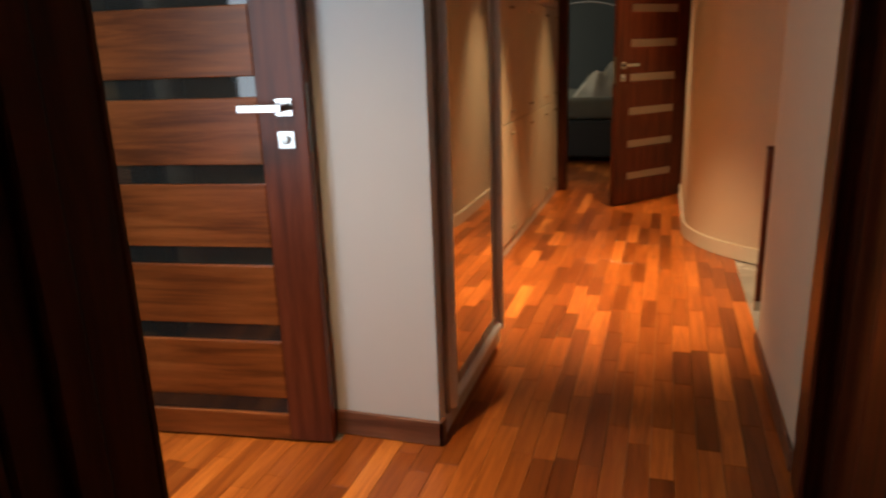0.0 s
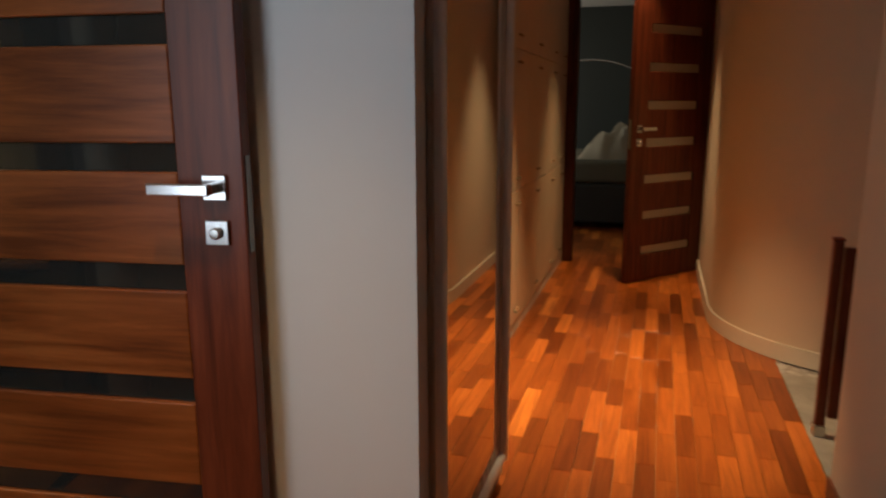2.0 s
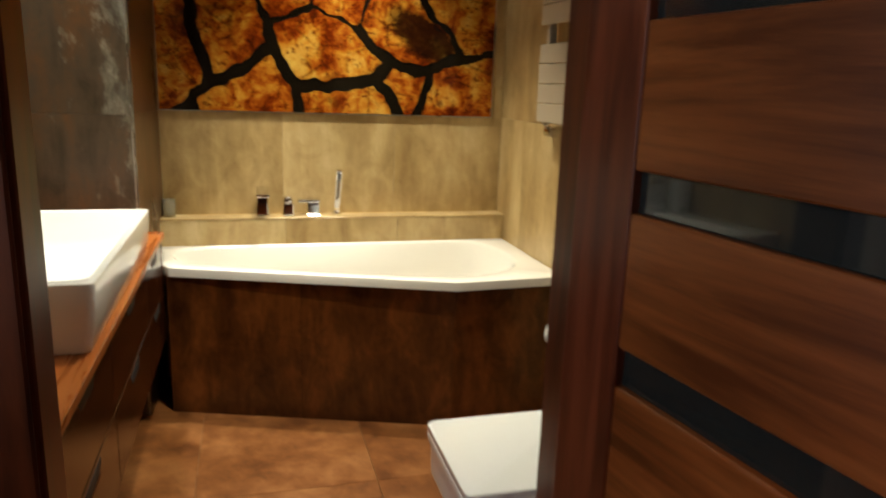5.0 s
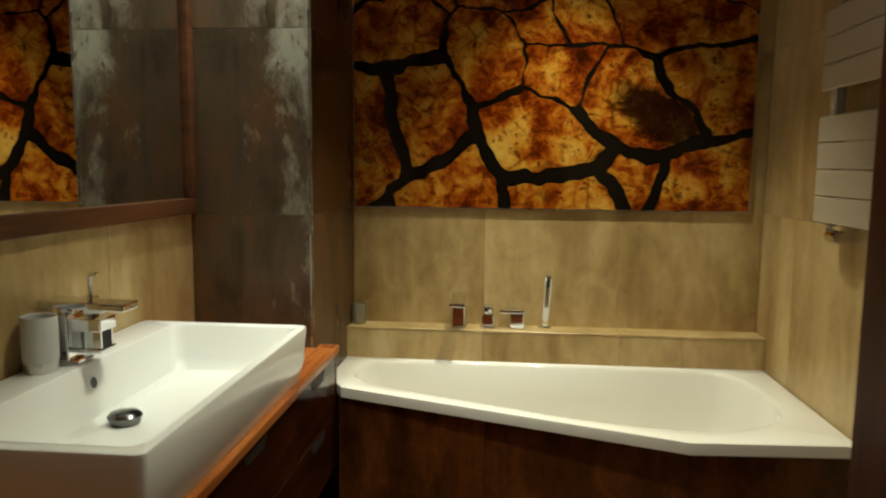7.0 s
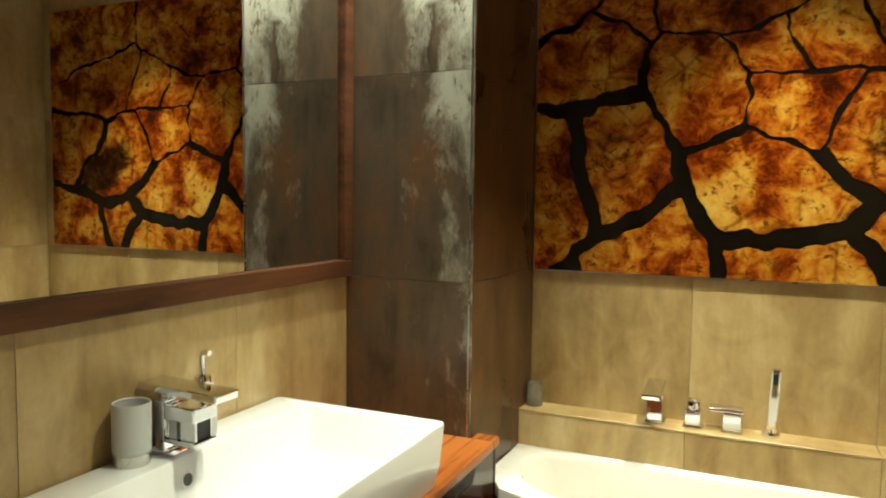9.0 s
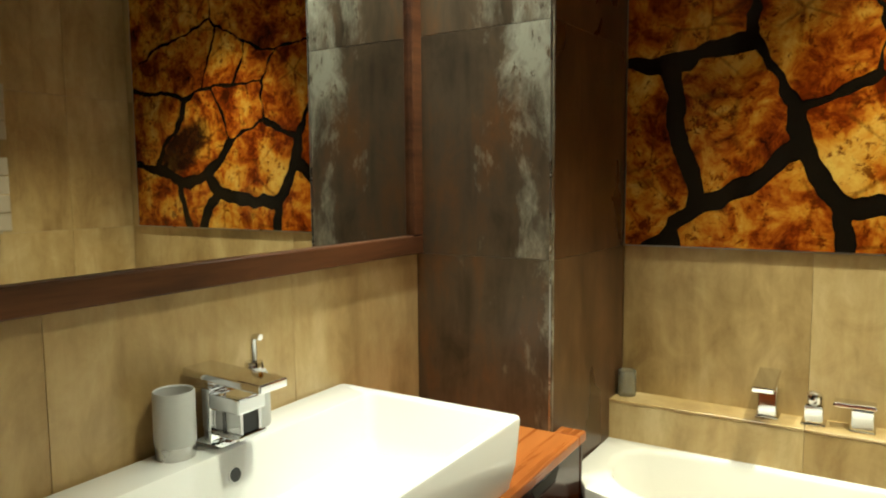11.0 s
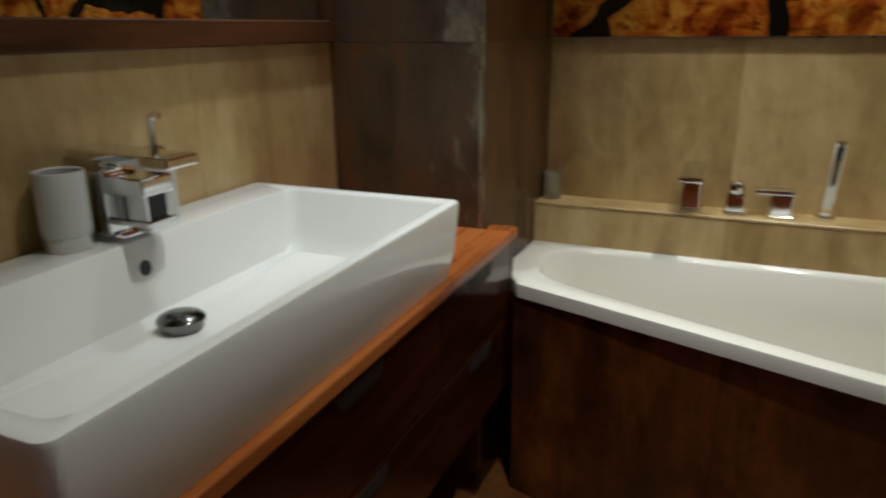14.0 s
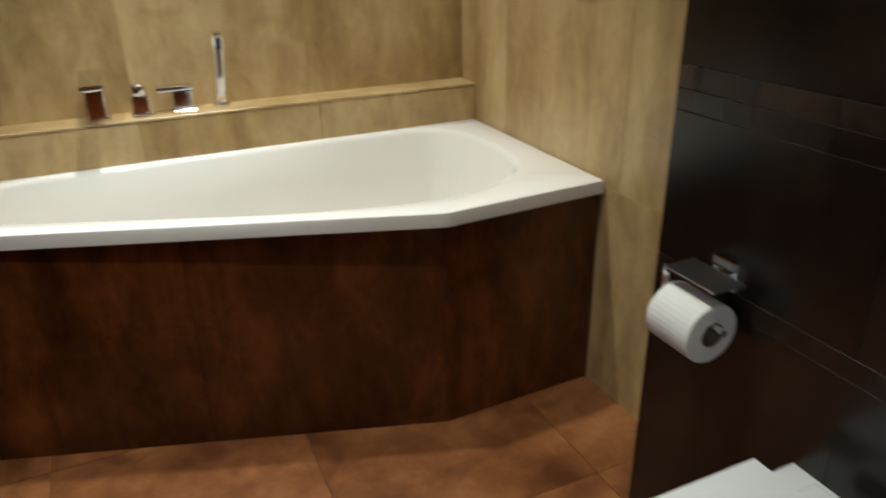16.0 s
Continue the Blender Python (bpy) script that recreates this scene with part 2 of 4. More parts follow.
M_ACRYL = simple("white_bath_acrylic", (0.80, 0.77, 0.71), 0.09, 0, 0.5, (0.77, 0.74, 0.68))
M_CERAM = simple("white_ceramic", (0.82, 0.82, 0.80), 0.06, 0, 0.55, (0.79, 0.79, 0.77))
M_CHROME = simple("chrome", (0.82, 0.82, 0.83), 0.06, 1.0)
M_DARKCHROME = simple("dark_chrome", (0.20, 0.20, 0.20), 0.14, 1.0)
M_STEEL = simple("brushed_steel", (0.52, 0.51, 0.49), 0.28, 1.0)
M_SATIN = simple("satin_nickel", (0.66, 0.66, 0.66), 0.2, 1.0)
M_SILVERF = simple("aged_silver_moulding", (0.80, 0.81, 0.82), 0.30, 0.25, 0.7, (0.42, 0.41, 0.41))
M_BLACK = simple("black_gap", (0.012, 0.010, 0.009), 0.6)
M_DGLASS = simple("dark_door_glass", (0.02, 0.022, 0.02), 0.05, 0, 0.7)
# Pale base colour carries the light on the bedroom door's glass.
M_LITGLASS = simple("lit_door_glass", (0.50, 0.46, 0.38), 0.35, 0, 0.5)
M_RADIATOR = simple("ivory_radiator_enamel", (0.48, 0.41, 0.30), 0.35)
M_CUP = simple("grey_matt_ceramic", (0.52, 0.52, 0.50), 0.45)
M_PAPER = simple("toilet_paper", (0.80, 0.78, 0.73), 0.95, 0, 0.1, (0.72, 0.70, 0.65))
M_CARD = simple("cardboard_core", (0.30, 0.22, 0.14), 0.9)
M_CABF = simple("cream_cabinet_lacquer", (0.60, 0.48, 0.32), 0.42, 0, 0.4, (0.54, 0.43, 0.28))
M_KNOB = simple("dark_brass_knob", (0.34, 0.25, 0.14), 0.35, 0.8)
M_SKIRTW = simple("cream_skirting", (0.70, 0.63, 0.50), 0.5)
M_FABRIC = simple("dark_bed_fabric", (0.05, 0.05, 0.045), 0.95, 0, 0.1, (0.03, 0.03, 0.028))
M_SHEET = simple("olive_grey_bed_cover", (0.13, 0.125, 0.09), 0.95, 0, 0.1, (0.08, 0.08, 0.06))
M_THROW = simple("cream_knit_throw", (0.62, 0.57, 0.44), 0.95, 0, 0.1, (0.42, 0.37, 0.26))
M_PLUGHOLE = simple("dark_hole", (0.02, 0.02, 0.02), 0.5)
M_MIRROR = simple("mirror_silver", (0.80, 0.80, 0.78), 0.012, 1.0)
M_LAMP = Mat("downlight_bulb").m
M_LAMP.node_tree.nodes["Principled BSDF"].inputs["Emission Color"].default_value = (1.0, 0.9, 0.75, 1)
M_LAMP.node_tree.nodes["Principled BSDF"].inputs["Emission Strength"].default_value = 14
M_PANE = Mat("window_glass", 0.02).m
M_PANE.node_tree.nodes["Principled BSDF"].inputs["Transmission Weight"].default_value = 1.0


def mud_mat():
    """The printed picture: dry cracked earth in yellow, orange and burnt red."""
    k = Mat("cracked_earth_print", 0.09, 0, 0.3)
    sh = k.mapped((1, 1, 1))
    big = k.noise(sh, 4.2, 5, 0.62, 0.6)
    mid = k.noise(sh, 11, 7, 0.72, 0.6)
    fine = k.noise(sh, 34, 6, 0.75, 0.5)
    f = k.math("ADD", k.math("MULTIPLY", big, 0.5), k.math("MULTIPLY", mid, 0.5))
    c = k.ramp(f, [(0.39, (0.035, 0.006, 0.001)), (0.445, (0.17, 0.024, 0.002)), (0.495, (0.35, 0.086, 0.007)), (0.545, (0.51, 0.212, 0.020)), (0.64, (0.66, 0.40, 0.080))])
    c = k.mix(k.math("MULTIPLY", k.ramp(fine, [(0.54, 0.0), (0.61, 1.0)]), 0.85), c, (0.09, 0.012, 0.001))
    ck = k.math("ADD", k.cracks(k.mapped((1, 1, 1)), 7.0), k.math("MULTIPLY_ADD", mid, 0.16, -0.075))
    line = k.ramp(ck, [(0.0, 1.0), (0.022, 0.8), (0.045, 0.0)])
    some = k.ramp(k.noise(sh, 4.0, 2), [(0.46, 0.0), (0.52, 1.0)])
    c = k.mix(k.math("MULTIPLY", k.math("MULTIPLY", line, some), 0.5), c, (0.03, 0.008, 0.002))
    # A burnt patch low at one side of the print.
    burnt = k.nt.nodes.new("ShaderNodeVectorMath")
    burnt.operation = "LENGTH"
    turned = k.mapped((4.9, 1.0, 10.0), (0, 0, 0), None, k.mapped((1, 1, 1), (0, -31, 0), None, k.moved((-1.55, 0.0, -1.495))))
    k.link(turned, burnt.inputs[0])
    edge = k.math("ADD", burnt.outputs["Value"], k.math("MULTIPLY_ADD", mid, 1.1, -0.55))
    c = k.mix(k.math("MULTIPLY", k.ramp(edge, [(0.70, 1.0), (1.02, 0.0)]), 0.93), c, (0.012, 0.004, 0.002))
    k.base(c)
    return k.m


M_MUD = mud_mat()
M_CRACK = simple("black_crack_print", (0.007, 0.005, 0.003), 0.09, 0, 0.3, (0.016, 0.011, 0.006))


# ---- building helpers ----
def empty(name, label, category, m=None, group="", kind=""):
    ob = new(name)
    ob.empty_display_size = 0.1
    if m is not None:
        ob.matrix_world = m
    return tagged(ob, label, category, group, kind)


def part(name, bm, material, parent=None, label="", smooth=False):
    """Links a bmesh as one mesh object under a thing or a part."""
    me = bpy.data.meshes.new(name)
    bmesh.ops.recalc_face_normals(bm, faces=bm.faces)
    bm.to_mesh(me)
    bm.free()
    for mat in material if isinstance(material, (list, tuple)) else [material]:
        me.materials.append(mat)
    if smooth:
        for p in me.polygons:
            p.use_smooth = True
        me.set_sharp_from_angle(angle=radians(38))
    ob = new(name, me)
    if parent is not None:
        ob.parent = parent
    return tagged(ob, label)


def thing(name, bm, material, label, category, m=None, kind="", group="", smooth=False):
    ob = part(name, bm, material, None, "", smooth)
    if m is not None:
        ob.matrix_world = m
    return tagged(ob, label, category, group, kind)


def box(bm, x0, x1, y0, y1, z0, z1, bevel=0.0, seg=1, m=None):
    ret = bmesh.ops.create_cube(bm, size=1.0, matrix=Matrix.LocRotScale(((x0 + x1) / 2, (y0 + y1) / 2, (z0 + z1) / 2), None, (abs(x1 - x0), abs(y1 - y0), abs(z1 - z0))))
    vs = ret["verts"]
    if bevel:
        es = list({e for v in vs for e in v.link_edges})
        out = bmesh.ops.bevel(bm, geom=es, offset=bevel, segments=seg, profile=0.5, affect="EDGES")
        vs = list({v for f in out["faces"] for v in f.verts} | {v for v in vs if v.is_valid})
    if m is not None:
        bmesh.ops.transform(bm, matrix=m, verts=[v for v in vs if v.is_valid])
    return bm


def boxed(*a, **k):
    return box(bmesh.new(), *a, **k)


def prism(bm, pts, z0, z1):
    """An upright prism on a plan outline."""
    lo, hi = [bm.verts.new((x, y, z0)) for x, y in pts], [bm.verts.new((x, y, z1)) for x, y in pts]
    bm.faces.new(lo[::-1])
    bm.faces.new(hi)
    for i in range(len(pts)):
        j = (i + 1) % len(pts)
        bm.faces.new((lo[i], lo[j], hi[j], hi[i]))
    return bm


def lathe(bm, profile, n=24, m=None):
    """A turned body from (radius, height) pairs."""
    rings = []
    for r, z in profile:
        if r < 1e-6:
            rings.append([bm.verts.new((0, 0, z))])
        else:
            rings.append([bm.verts.new((r * math.cos(2 * math.pi * i / n), r * math.sin(2 * math.pi * i / n), z)) for i in range(n)])
    for a, b in zip(rings, rings[1:]):
        for i in range(n):
            j = (i + 1) % n
            q = [a[i % len(a)], a[j % len(a)], b[j % len(b)], b[i % len(b)]]
            q = [v for k, v in enumerate(q) if v not in q[:k]]
            if len(q) > 2:
                bm.faces.new(q)
    if m is not None:
        bmesh.ops.transform(bm, matrix=m, verts=[v for ring in rings for v in ring])
    return bm


def loft(bm, loops, close_last=True, close_first=False):
    rings = [[bm.verts.new(p) for p in loop] for loop in loops]
    for a, b in zip(rings, rings[1:]):
        for i in range(len(a)):
            j = (i + 1) % len(a)
            bm.faces.new((a[i], a[j], b[j], b[i]))
    if close_last:
        bm.faces.new(rings[-1])
    if close_first:
        bm.faces.new(rings[0][::-1])
    return bm


def tube(bm, pts, r, n=10):
    """A round bar along a line of points."""
    rings = []
    for i, p in enumerate(pts):
        d = (Vector(pts[min(i + 1, len(pts) - 1)]) - Vector(pts[max(i - 1, 0)])).normalized()
        a = d.orthogonal().normalized() if i == 0 else (a - d * a.dot(d)).normalized()
        b = d.cross(a)
        rings.append([bm.verts.new(Vector(p) + r * (math.cos(2 * math.pi * k / n) * a + math.sin(2 * math.pi * k / n) * b)) for k in range(n)])
    for p, q in zip(rings, rings[1:]):
        for k in range(n):
            bm.faces.new((p[k], p[(k + 1) % n], q[(k + 1) % n], q[k]))
    bm.faces.new(rings[0][::-1])
    bm.faces.new(rings[-1])
    return bm


def wall_frame(p, q, out):
    """The pose of a wall from p to q on plan: x along it, y out of its face towards out, z up."""
    a = (Vector((*q, 0)) - Vector((*p, 0))).normalized()
    n = Vector((-a.y, a.x, 0))
    if n.dot(Vector((*out, 0)) - Vector((*p, 0))) < 0:
        n = -n
    return Matrix(((a.x, n.x, 0, p[0]), (a.y, n.y, 0, p[1]), (0, 0, 1, 0), (0, 0, 0, 1)))


TILE_MESHES = {}


def tile_field(parent, m, length, zs, xs, material, name="wall_tile", depth=0.008, joint=0.0008):
    """Tiles between the joints xs along a wall and zs up it, each an object on the wall's face."""
    for x0, x1 in zip(xs, xs[1:]):
        for z0, z1 in zip(zs, zs[1:]):
            w, h = x1 - x0 - joint, z1 - z0 - joint
            if w < 0.005 or h < 0.005:
                continue
            key = (round(w, 4), round(h, 4), depth, material.name)
            if key not in TILE_MESHES:
                bm = boxed(-w / 2, w / 2, 0, depth, -h / 2, h / 2)
                es = [e for e in bm.edges if all(v.co.y > depth / 2 for v in e.verts)]
                bmesh.ops.bevel(bm, geom=es, offset=0.0008, segments=1, affect="EDGES")
                me = bpy.data.meshes.new(name)
                bmesh.ops.recalc_face_normals(bm, faces=bm.faces)
                bm.to_mesh(me)
                bm.free()
                me.materials.append(material)
                TILE_MESHES[key] = me
            ob = new(name, TILE_MESHES[key])
            ob.parent = parent
            ob.matrix_world = m @ Matrix.Translation(((x0 + x1) / 2, 0.0, (z0 + z1) / 2))


ZS = [0.0, 0.567, 1.144, 1.721, 2.3, BATH_H]

# ---- bathroom shell ----
IN_Y, OUT_Y = -2.05, -2.15
JL, JR, DOOR_H = 0.468, 1.32, 2.06

bath_floor = thing("floor_bathroom", prism(bmesh.new(), [(-0.2, 0.15), (2.3, 0.15), (2.3, OUT_Y), (-0.2, OUT_Y)], -0.1, -0.006), M_GROUT, "brown rust-toned tiled bathroom floor", "floor", kind="structure")
thing("ceiling_bathroom", boxed(-0.3, 2.6, OUT_Y, 0.2, BATH_H, BATH_H + 0.1), M_CEIL, "plain white bathroom ceiling", "ceiling", kind="structure")

wall_back = thing("wall_back", boxed(-0.2, 2.2, 0.008, 0.14, 0, BATH_H), M_GROUTB, "bathroom end wall in beige travertine-look tiles", "wall", kind="structure")
wall_left = thing("wall_vanity", boxed(-0.62, 1.76, -0.14, -0.008, 0, BATH_H), M_GROUTB, "bathroom wall behind the washbasin in beige tiles", "wall", VAN, kind="structure")
m_right = wall_frame((RIGHT, 0.0), (RIGHT, -2.2), (0.9, -1.0))
wall_right = thing("wall_right", boxed(0, 2.2, -0.14, -0.008, 0, BATH_H), M_GROUTB, "bathroom side wall in beige travertine-look tiles", "wall", m_right, kind="structure")
column = thing("column", prism(bmesh.new(), [(-0.14, -0.472), (0.389, -0.472), (0.417, 0.0), (-0.14, 0.0)], 0, BATH_H), M_GROUT, "corner column clad in oxidised metal-look tiles", "column", kind="structure")
boxing_m = m_right @ Matrix.Translation((1.235, RIGHT - 1.74, 0))
boxing = thing("wall_cistern_boxing", boxed(0.008, 0.80, -(RIGHT - 1.742), -0.008, 0, BATH_H), M_GROUTD, "dark tiled boxing behind the toilet", "wall", boxing_m, kind="structure")

bm = bmesh.new()
box(bm, -0.4, JL - 0.02, OUT_Y, IN_Y, 0, HALL_H)
box(bm, JR + 0.02, 2.5, OUT_Y, IN_Y, 0, HALL_H)
box(bm, JL - 0.02, JR + 0.02, OUT_Y, IN_Y, DOOR_H + 0.02, HALL_H)
thing("wall_door", bm, M_WALL, "beige plastered wall around the bathroom doorway", "wall", kind="structure")


def door_frame(name, x0, x1, y0, y1, h, m, label):
    """Jambs, head and casings round an opening from x0 to x1 in a wall from y0 to y1."""
    f = empty(name, label, "door frame", m, kind="structure")
    part("jamb", boxed(x0 - 0.02, x0 + 0.012, y0, y1, 0, h + 0.02, 0.003), M_CASING, f)
    part("jamb", boxed(x1 - 0.012, x1 + 0.02, y0, y1, 0, h + 0.02, 0.003), M_CASING, f)
    part("head", boxed(x0 + 0.012, x1 - 0.012, y0, y1, h - 0.012, h + 0.02, 0.003), M_CASING, f)
    for ya, yb in ((y0 - 0.014, y0 - 0.001), (y1 + 0.001, y1 + 0.014)):
        part("casing", boxed(x0 - 0.075, x0 + 0.004, ya, yb, 0, h + 0.08, 0.004), M_CASING, f)
        part("casing", boxed(x1 - 0.004, x1 + 0.075, ya, yb, 0, h + 0.08, 0.004), M_CASING, f)
        part("casing", boxed(x0 + 0.004, x1 - 0.004, ya, yb, h - 0.004, h + 0.08, 0.004), M_CASING, f)
    return f


door_frame("door_frame_bathroom", JL, JR, OUT_Y, IN_Y, DOOR_H, None, "dark brown wooden frame of the bathroom doorway")

# ---- hallway shell (plan in u, v) ----
hall_floor = thing("floor_hall", boxed(-5.0, 9.0, -3.2, 4.0, -0.12, -0.008), M_HFRAME, "glossy orange-brown hardwood parquet floor", "floor", HALL, kind="structure")
thing("ceiling_hall", boxed(-5.0, 9.0, -3.2, 1.6, HALL_H, HALL_H + 0.1), M_CEIL, "plain white hallway ceiling", "ceiling", HALL, kind="structure")
thing("wall_white", boxed(0.0, 0.14, 0.0, 1.246, 0, HALL_H), M_WHITE, "white plastered wall end beside the open bathroom door", "wall", HALL, kind="structure")
thing("wall_mirror_pier", boxed(0.14, 0.88, 0.0, 0.5, 0, HALL_H), M_WALL, "beige plastered pier that carries the hallway mirror", "wall", HALL, kind="structure")
thing("wall_behind_cabinets", boxed(0.88, 4.34, 0.83, 0.95, 0, HALL_H), M_WALL, "beige plastered wall behind the hallway cabinets", "wall", HALL, kind="structure")
thing("wall_hall_side", boxed(0.02, 1.03, -1.19, -1.05, 0, HALL_H), M_WALL, "beige plastered hallway wall between two openings", "wall", HALL, kind="structure")
bm = bmesh.new()
C, R = (3.0, -1.65), 0.855
arc = [(C[0] + R * math.cos(a), C[1] + R * math.sin(a)) for a in np.linspace(math.pi / 2, math.pi, 33)]
inner = [(C[0] + (R - 0.12) * math.cos(a), C[1] + (R - 0.12) * math.sin(a)) for a in np.linspace(math.pi / 2, math.pi, 33)]
outline = [(4.34, C[1] + R)] + arc + [(C[0] - R, -3.1), (C[0] - R + 0.12, -3.1)] + inner[::-1] + [(4.34, C[1] + R - 0.12)]
prism(bm, outline, 0, HALL_H)
thing("wall_curved", bm, M_WALL, "smoothly curved beige plastered hallway wall", "wall", HALL, kind="structure")
outer = [(C[0] + (R + 0.014) * math.cos(a), C[1] + (R + 0.014) * math.sin(a)) for a in np.linspace(math.pi / 2, math.pi, 33)]
bm = bmesh.new()
prism(bm, [(4.3, C[1] + R + 0.014)] + outer + [(C[0] - R - 0.014, -3.0), (C[0] - R - 0.001, -3.0)] + [(C[0] + (R + 0.001) * math.cos(a), C[1] + (R + 0.001) * math.sin(a)) for a in np.linspace(math.pi, math.pi / 2, 33)] + [(4.3, C[1] + R + 0.001)], 0, 0.085)
thing("baseboard_curved", bm, M_SKIRTW, "cream skirting bent along the curved wall", "baseboard", HALL, kind="structure")
bm = bmesh.new()
box(bm, -0.014, -0.001, -0.014, 1.16, 0, 0.086, 0.003)
box(bm, -0.014, 0.03, -0.014, -0.001, 0, 0.086, 0.003)
thing("baseboard_white_wall", bm, M_SKIRT, "brown wooden skirting at the white wall", "baseboard", HALL, kind="structure")
thing("baseboard_side", boxed(0.1, 1.03, -1.049, -1.038, 0, 0.07, 0.003), M_SKIRT, "low brown wooden skirting", "baseboard", HALL, kind="structure")
# Walls that close the place.
bm = bmesh.new()
box(bm, 4.34, 4.46, 0.20, 1.6, 0, HALL_H)
box(bm, 4.34, 4.46, -1.1, -0.82, 0, HALL_H)
box(bm, 4.34, 4.46, -0.82, 0.20, 2.07, HALL_H)
thing("wall_bedroom_door", bm, M_WALL, "beige wall with the bedroom doorway", "wall", HALL, kind="structure")
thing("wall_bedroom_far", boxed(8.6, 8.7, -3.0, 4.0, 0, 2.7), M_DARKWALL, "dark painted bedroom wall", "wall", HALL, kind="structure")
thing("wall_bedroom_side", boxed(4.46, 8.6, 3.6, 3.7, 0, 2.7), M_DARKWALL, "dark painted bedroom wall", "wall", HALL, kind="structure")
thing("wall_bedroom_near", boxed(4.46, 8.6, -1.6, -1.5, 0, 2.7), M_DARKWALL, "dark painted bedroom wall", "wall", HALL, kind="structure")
thing("ceiling_bedroom", boxed(4.46, 8.7, -1.6, 3.7, 2.6, 2.7), M_CEIL, "white bedroom ceiling", "ceiling", HALL, kind="structure")
thing("wall_landing_far", boxed(-1.2, 2.2, -3.12, -3.0, 0, HALL_H), M_WALL, "plain beige wall of the side space", "wall", HALL, kind="structure")
thing("wall_landing_divider", boxed(0.02, 0.14, -3.0, -1.14, 0, HALL_H), M_WALL, "plain beige wall of the side space", "wall", HALL, kind="structure")
bm = bmesh.new()
box(bm, -1.52, -1.40, -0.110, 0.10, 0, HALL_H)
box(bm, -1.52, -1.40, 1.0, 1.26, 0, HALL_H)
box(bm, -1.52, -1.40, 0.10, 1.0, 0, 0.75)
box(bm, -1.52, -1.40, 0.10, 1.0, 2.15, HALL_H)
thing("wall_start_jamb", bm, M_WALL, "wall with a window beside the first doorway", "wall", HALL, kind="structure")
bm = bmesh.new()
box(bm, -1.2, -1.05, -3.0, -1.0, 0, HALL_H)
box(bm, -4.6, -1.2, -1.7, -1.58, 0, HALL_H)
box(bm, -4.6, -1.52, 1.2, 1.32, 0, HALL_H)
box(bm, -4.72, -4.6, -1.7, 1.32, 0, HALL_H)
thing("wall_start_room", bm, M_WALL, "plain beige walls of the starting room", "wall", HALL, kind="structure")

# ---- bathroom things ----
def sweep(corners, mid, n=84):
    """Directions for around(), with one to each corner."""
    own = [math.atan2(y - mid[1], x - mid[0]) % (2 * math.pi) for x, y in corners]
    even = [2 * math.pi * k / n for k in range(n)]
    return sorted(own + [e for e in even if min(abs(e - o) for o in own) > 0.02])


def around(pts, n, mid=None, angles=None):
    """Points where rays from the middle meet an outline."""
    pts = [Vector(p) for p in pts]
    c = Vector(mid) if mid is not None else sum(pts, Vector((0, 0))) / len(pts)
    out = []
    for a in angles or [2 * math.pi * k / n for k in range(n)]:
        d, best = Vector((math.cos(a), math.sin(a))), None
        for i in range(len(pts)):
            p, q = pts[i] - c, pts[(i + 1) % len(pts)] - c
            e = q - p
            den = d.x * e.y - d.y * e.x
            if abs(den) < 1e-12:
                continue
            t, s = (p.x * e.y - p.y * e.x) / den, (p.x * d.y - p.y * d.x) / den
            if t > 0 and -1e-9 <= s <= 1 + 1e-9 and (best is None or t > best):
                best = t
        out.append(c + d * (best or 0.1))
    return out


RIM = 0.584
TUB = [(0.418, -0.1055), (RIGHT - 0.004, -0.1055), (RIGHT - 0.004, -0.806), (1.503, -0.830), (0.482, -0.474), (0.412, -0.36)]


def bathtub():
    tub = empty("bathtub", "white acrylic bathtub with a slanted front edge", "bathtub")
    mid = (1.25, -0.42)
    ways = sweep(TUB, mid)
    outer = around(TUB, 0, mid, ways)
    inner = [(0.50, -0.16), (0.62, -0.128), (1.66, -0.125), (1.82, -0.17), (1.86, -0.46), (1.80, -0.66), (1.50, -0.775), (0.70, -0.482), (0.535, -0.41), (0.475, -0.27)]
    hole = [Vector(p) for p in inner]
    for _ in range(3):
        hole = [q for i in range(len(hole)) for q in (hole[i].lerp(hole[(i + 1) % len(hole)], 0.25), hole[i].lerp(hole[(i + 1) % len(hole)], 0.75))]
    hole = around(hole, 0, mid, ways)
    m2 = Vector(mid)
    shrink = lambda pts, f, z: [(*(m2 + (p - m2) * f), z) for p in pts]
    near = lambda pts, f, z: [(*(p + (m2 - p).normalized() * f), z) for p in pts]
    loops = [near(outer, 0.0, RIM - 0.034), near(outer, 0.0, RIM - 0.004), near(outer, 0.0015, RIM - 0.001), near(outer, 0.005, RIM),
             near(hole, -0.016, RIM), near(hole, -0.006, RIM - 0.003), near(hole, 0.004, RIM - 0.014), shrink(hole, 0.95, RIM - 0.12),
             shrink(hole, 0.90, RIM - 0.26), shrink(hole, 0.85, RIM - 0.37), shrink(hole, 0.76, RIM - 0.42), shrink(hole, 0.3, RIM - 0.43)]
    shell = part("shell", loft(bmesh.new(), loops), M_ACRYL, tub, smooth=True)
    bm = lathe(bmesh.new(), [(0.0, 0.0), (0.03, 0.0), (0.033, 0.004), (0.0, 0.008)], 20)
    bmesh.ops.transform(bm, matrix=Matrix.Translation((1.25, -0.42, RIM - 0.43)), verts=bm.verts)
    part("drain", bm, M_CHROME, tub, "round chrome bath drain", True)
    return tub


bathtub()

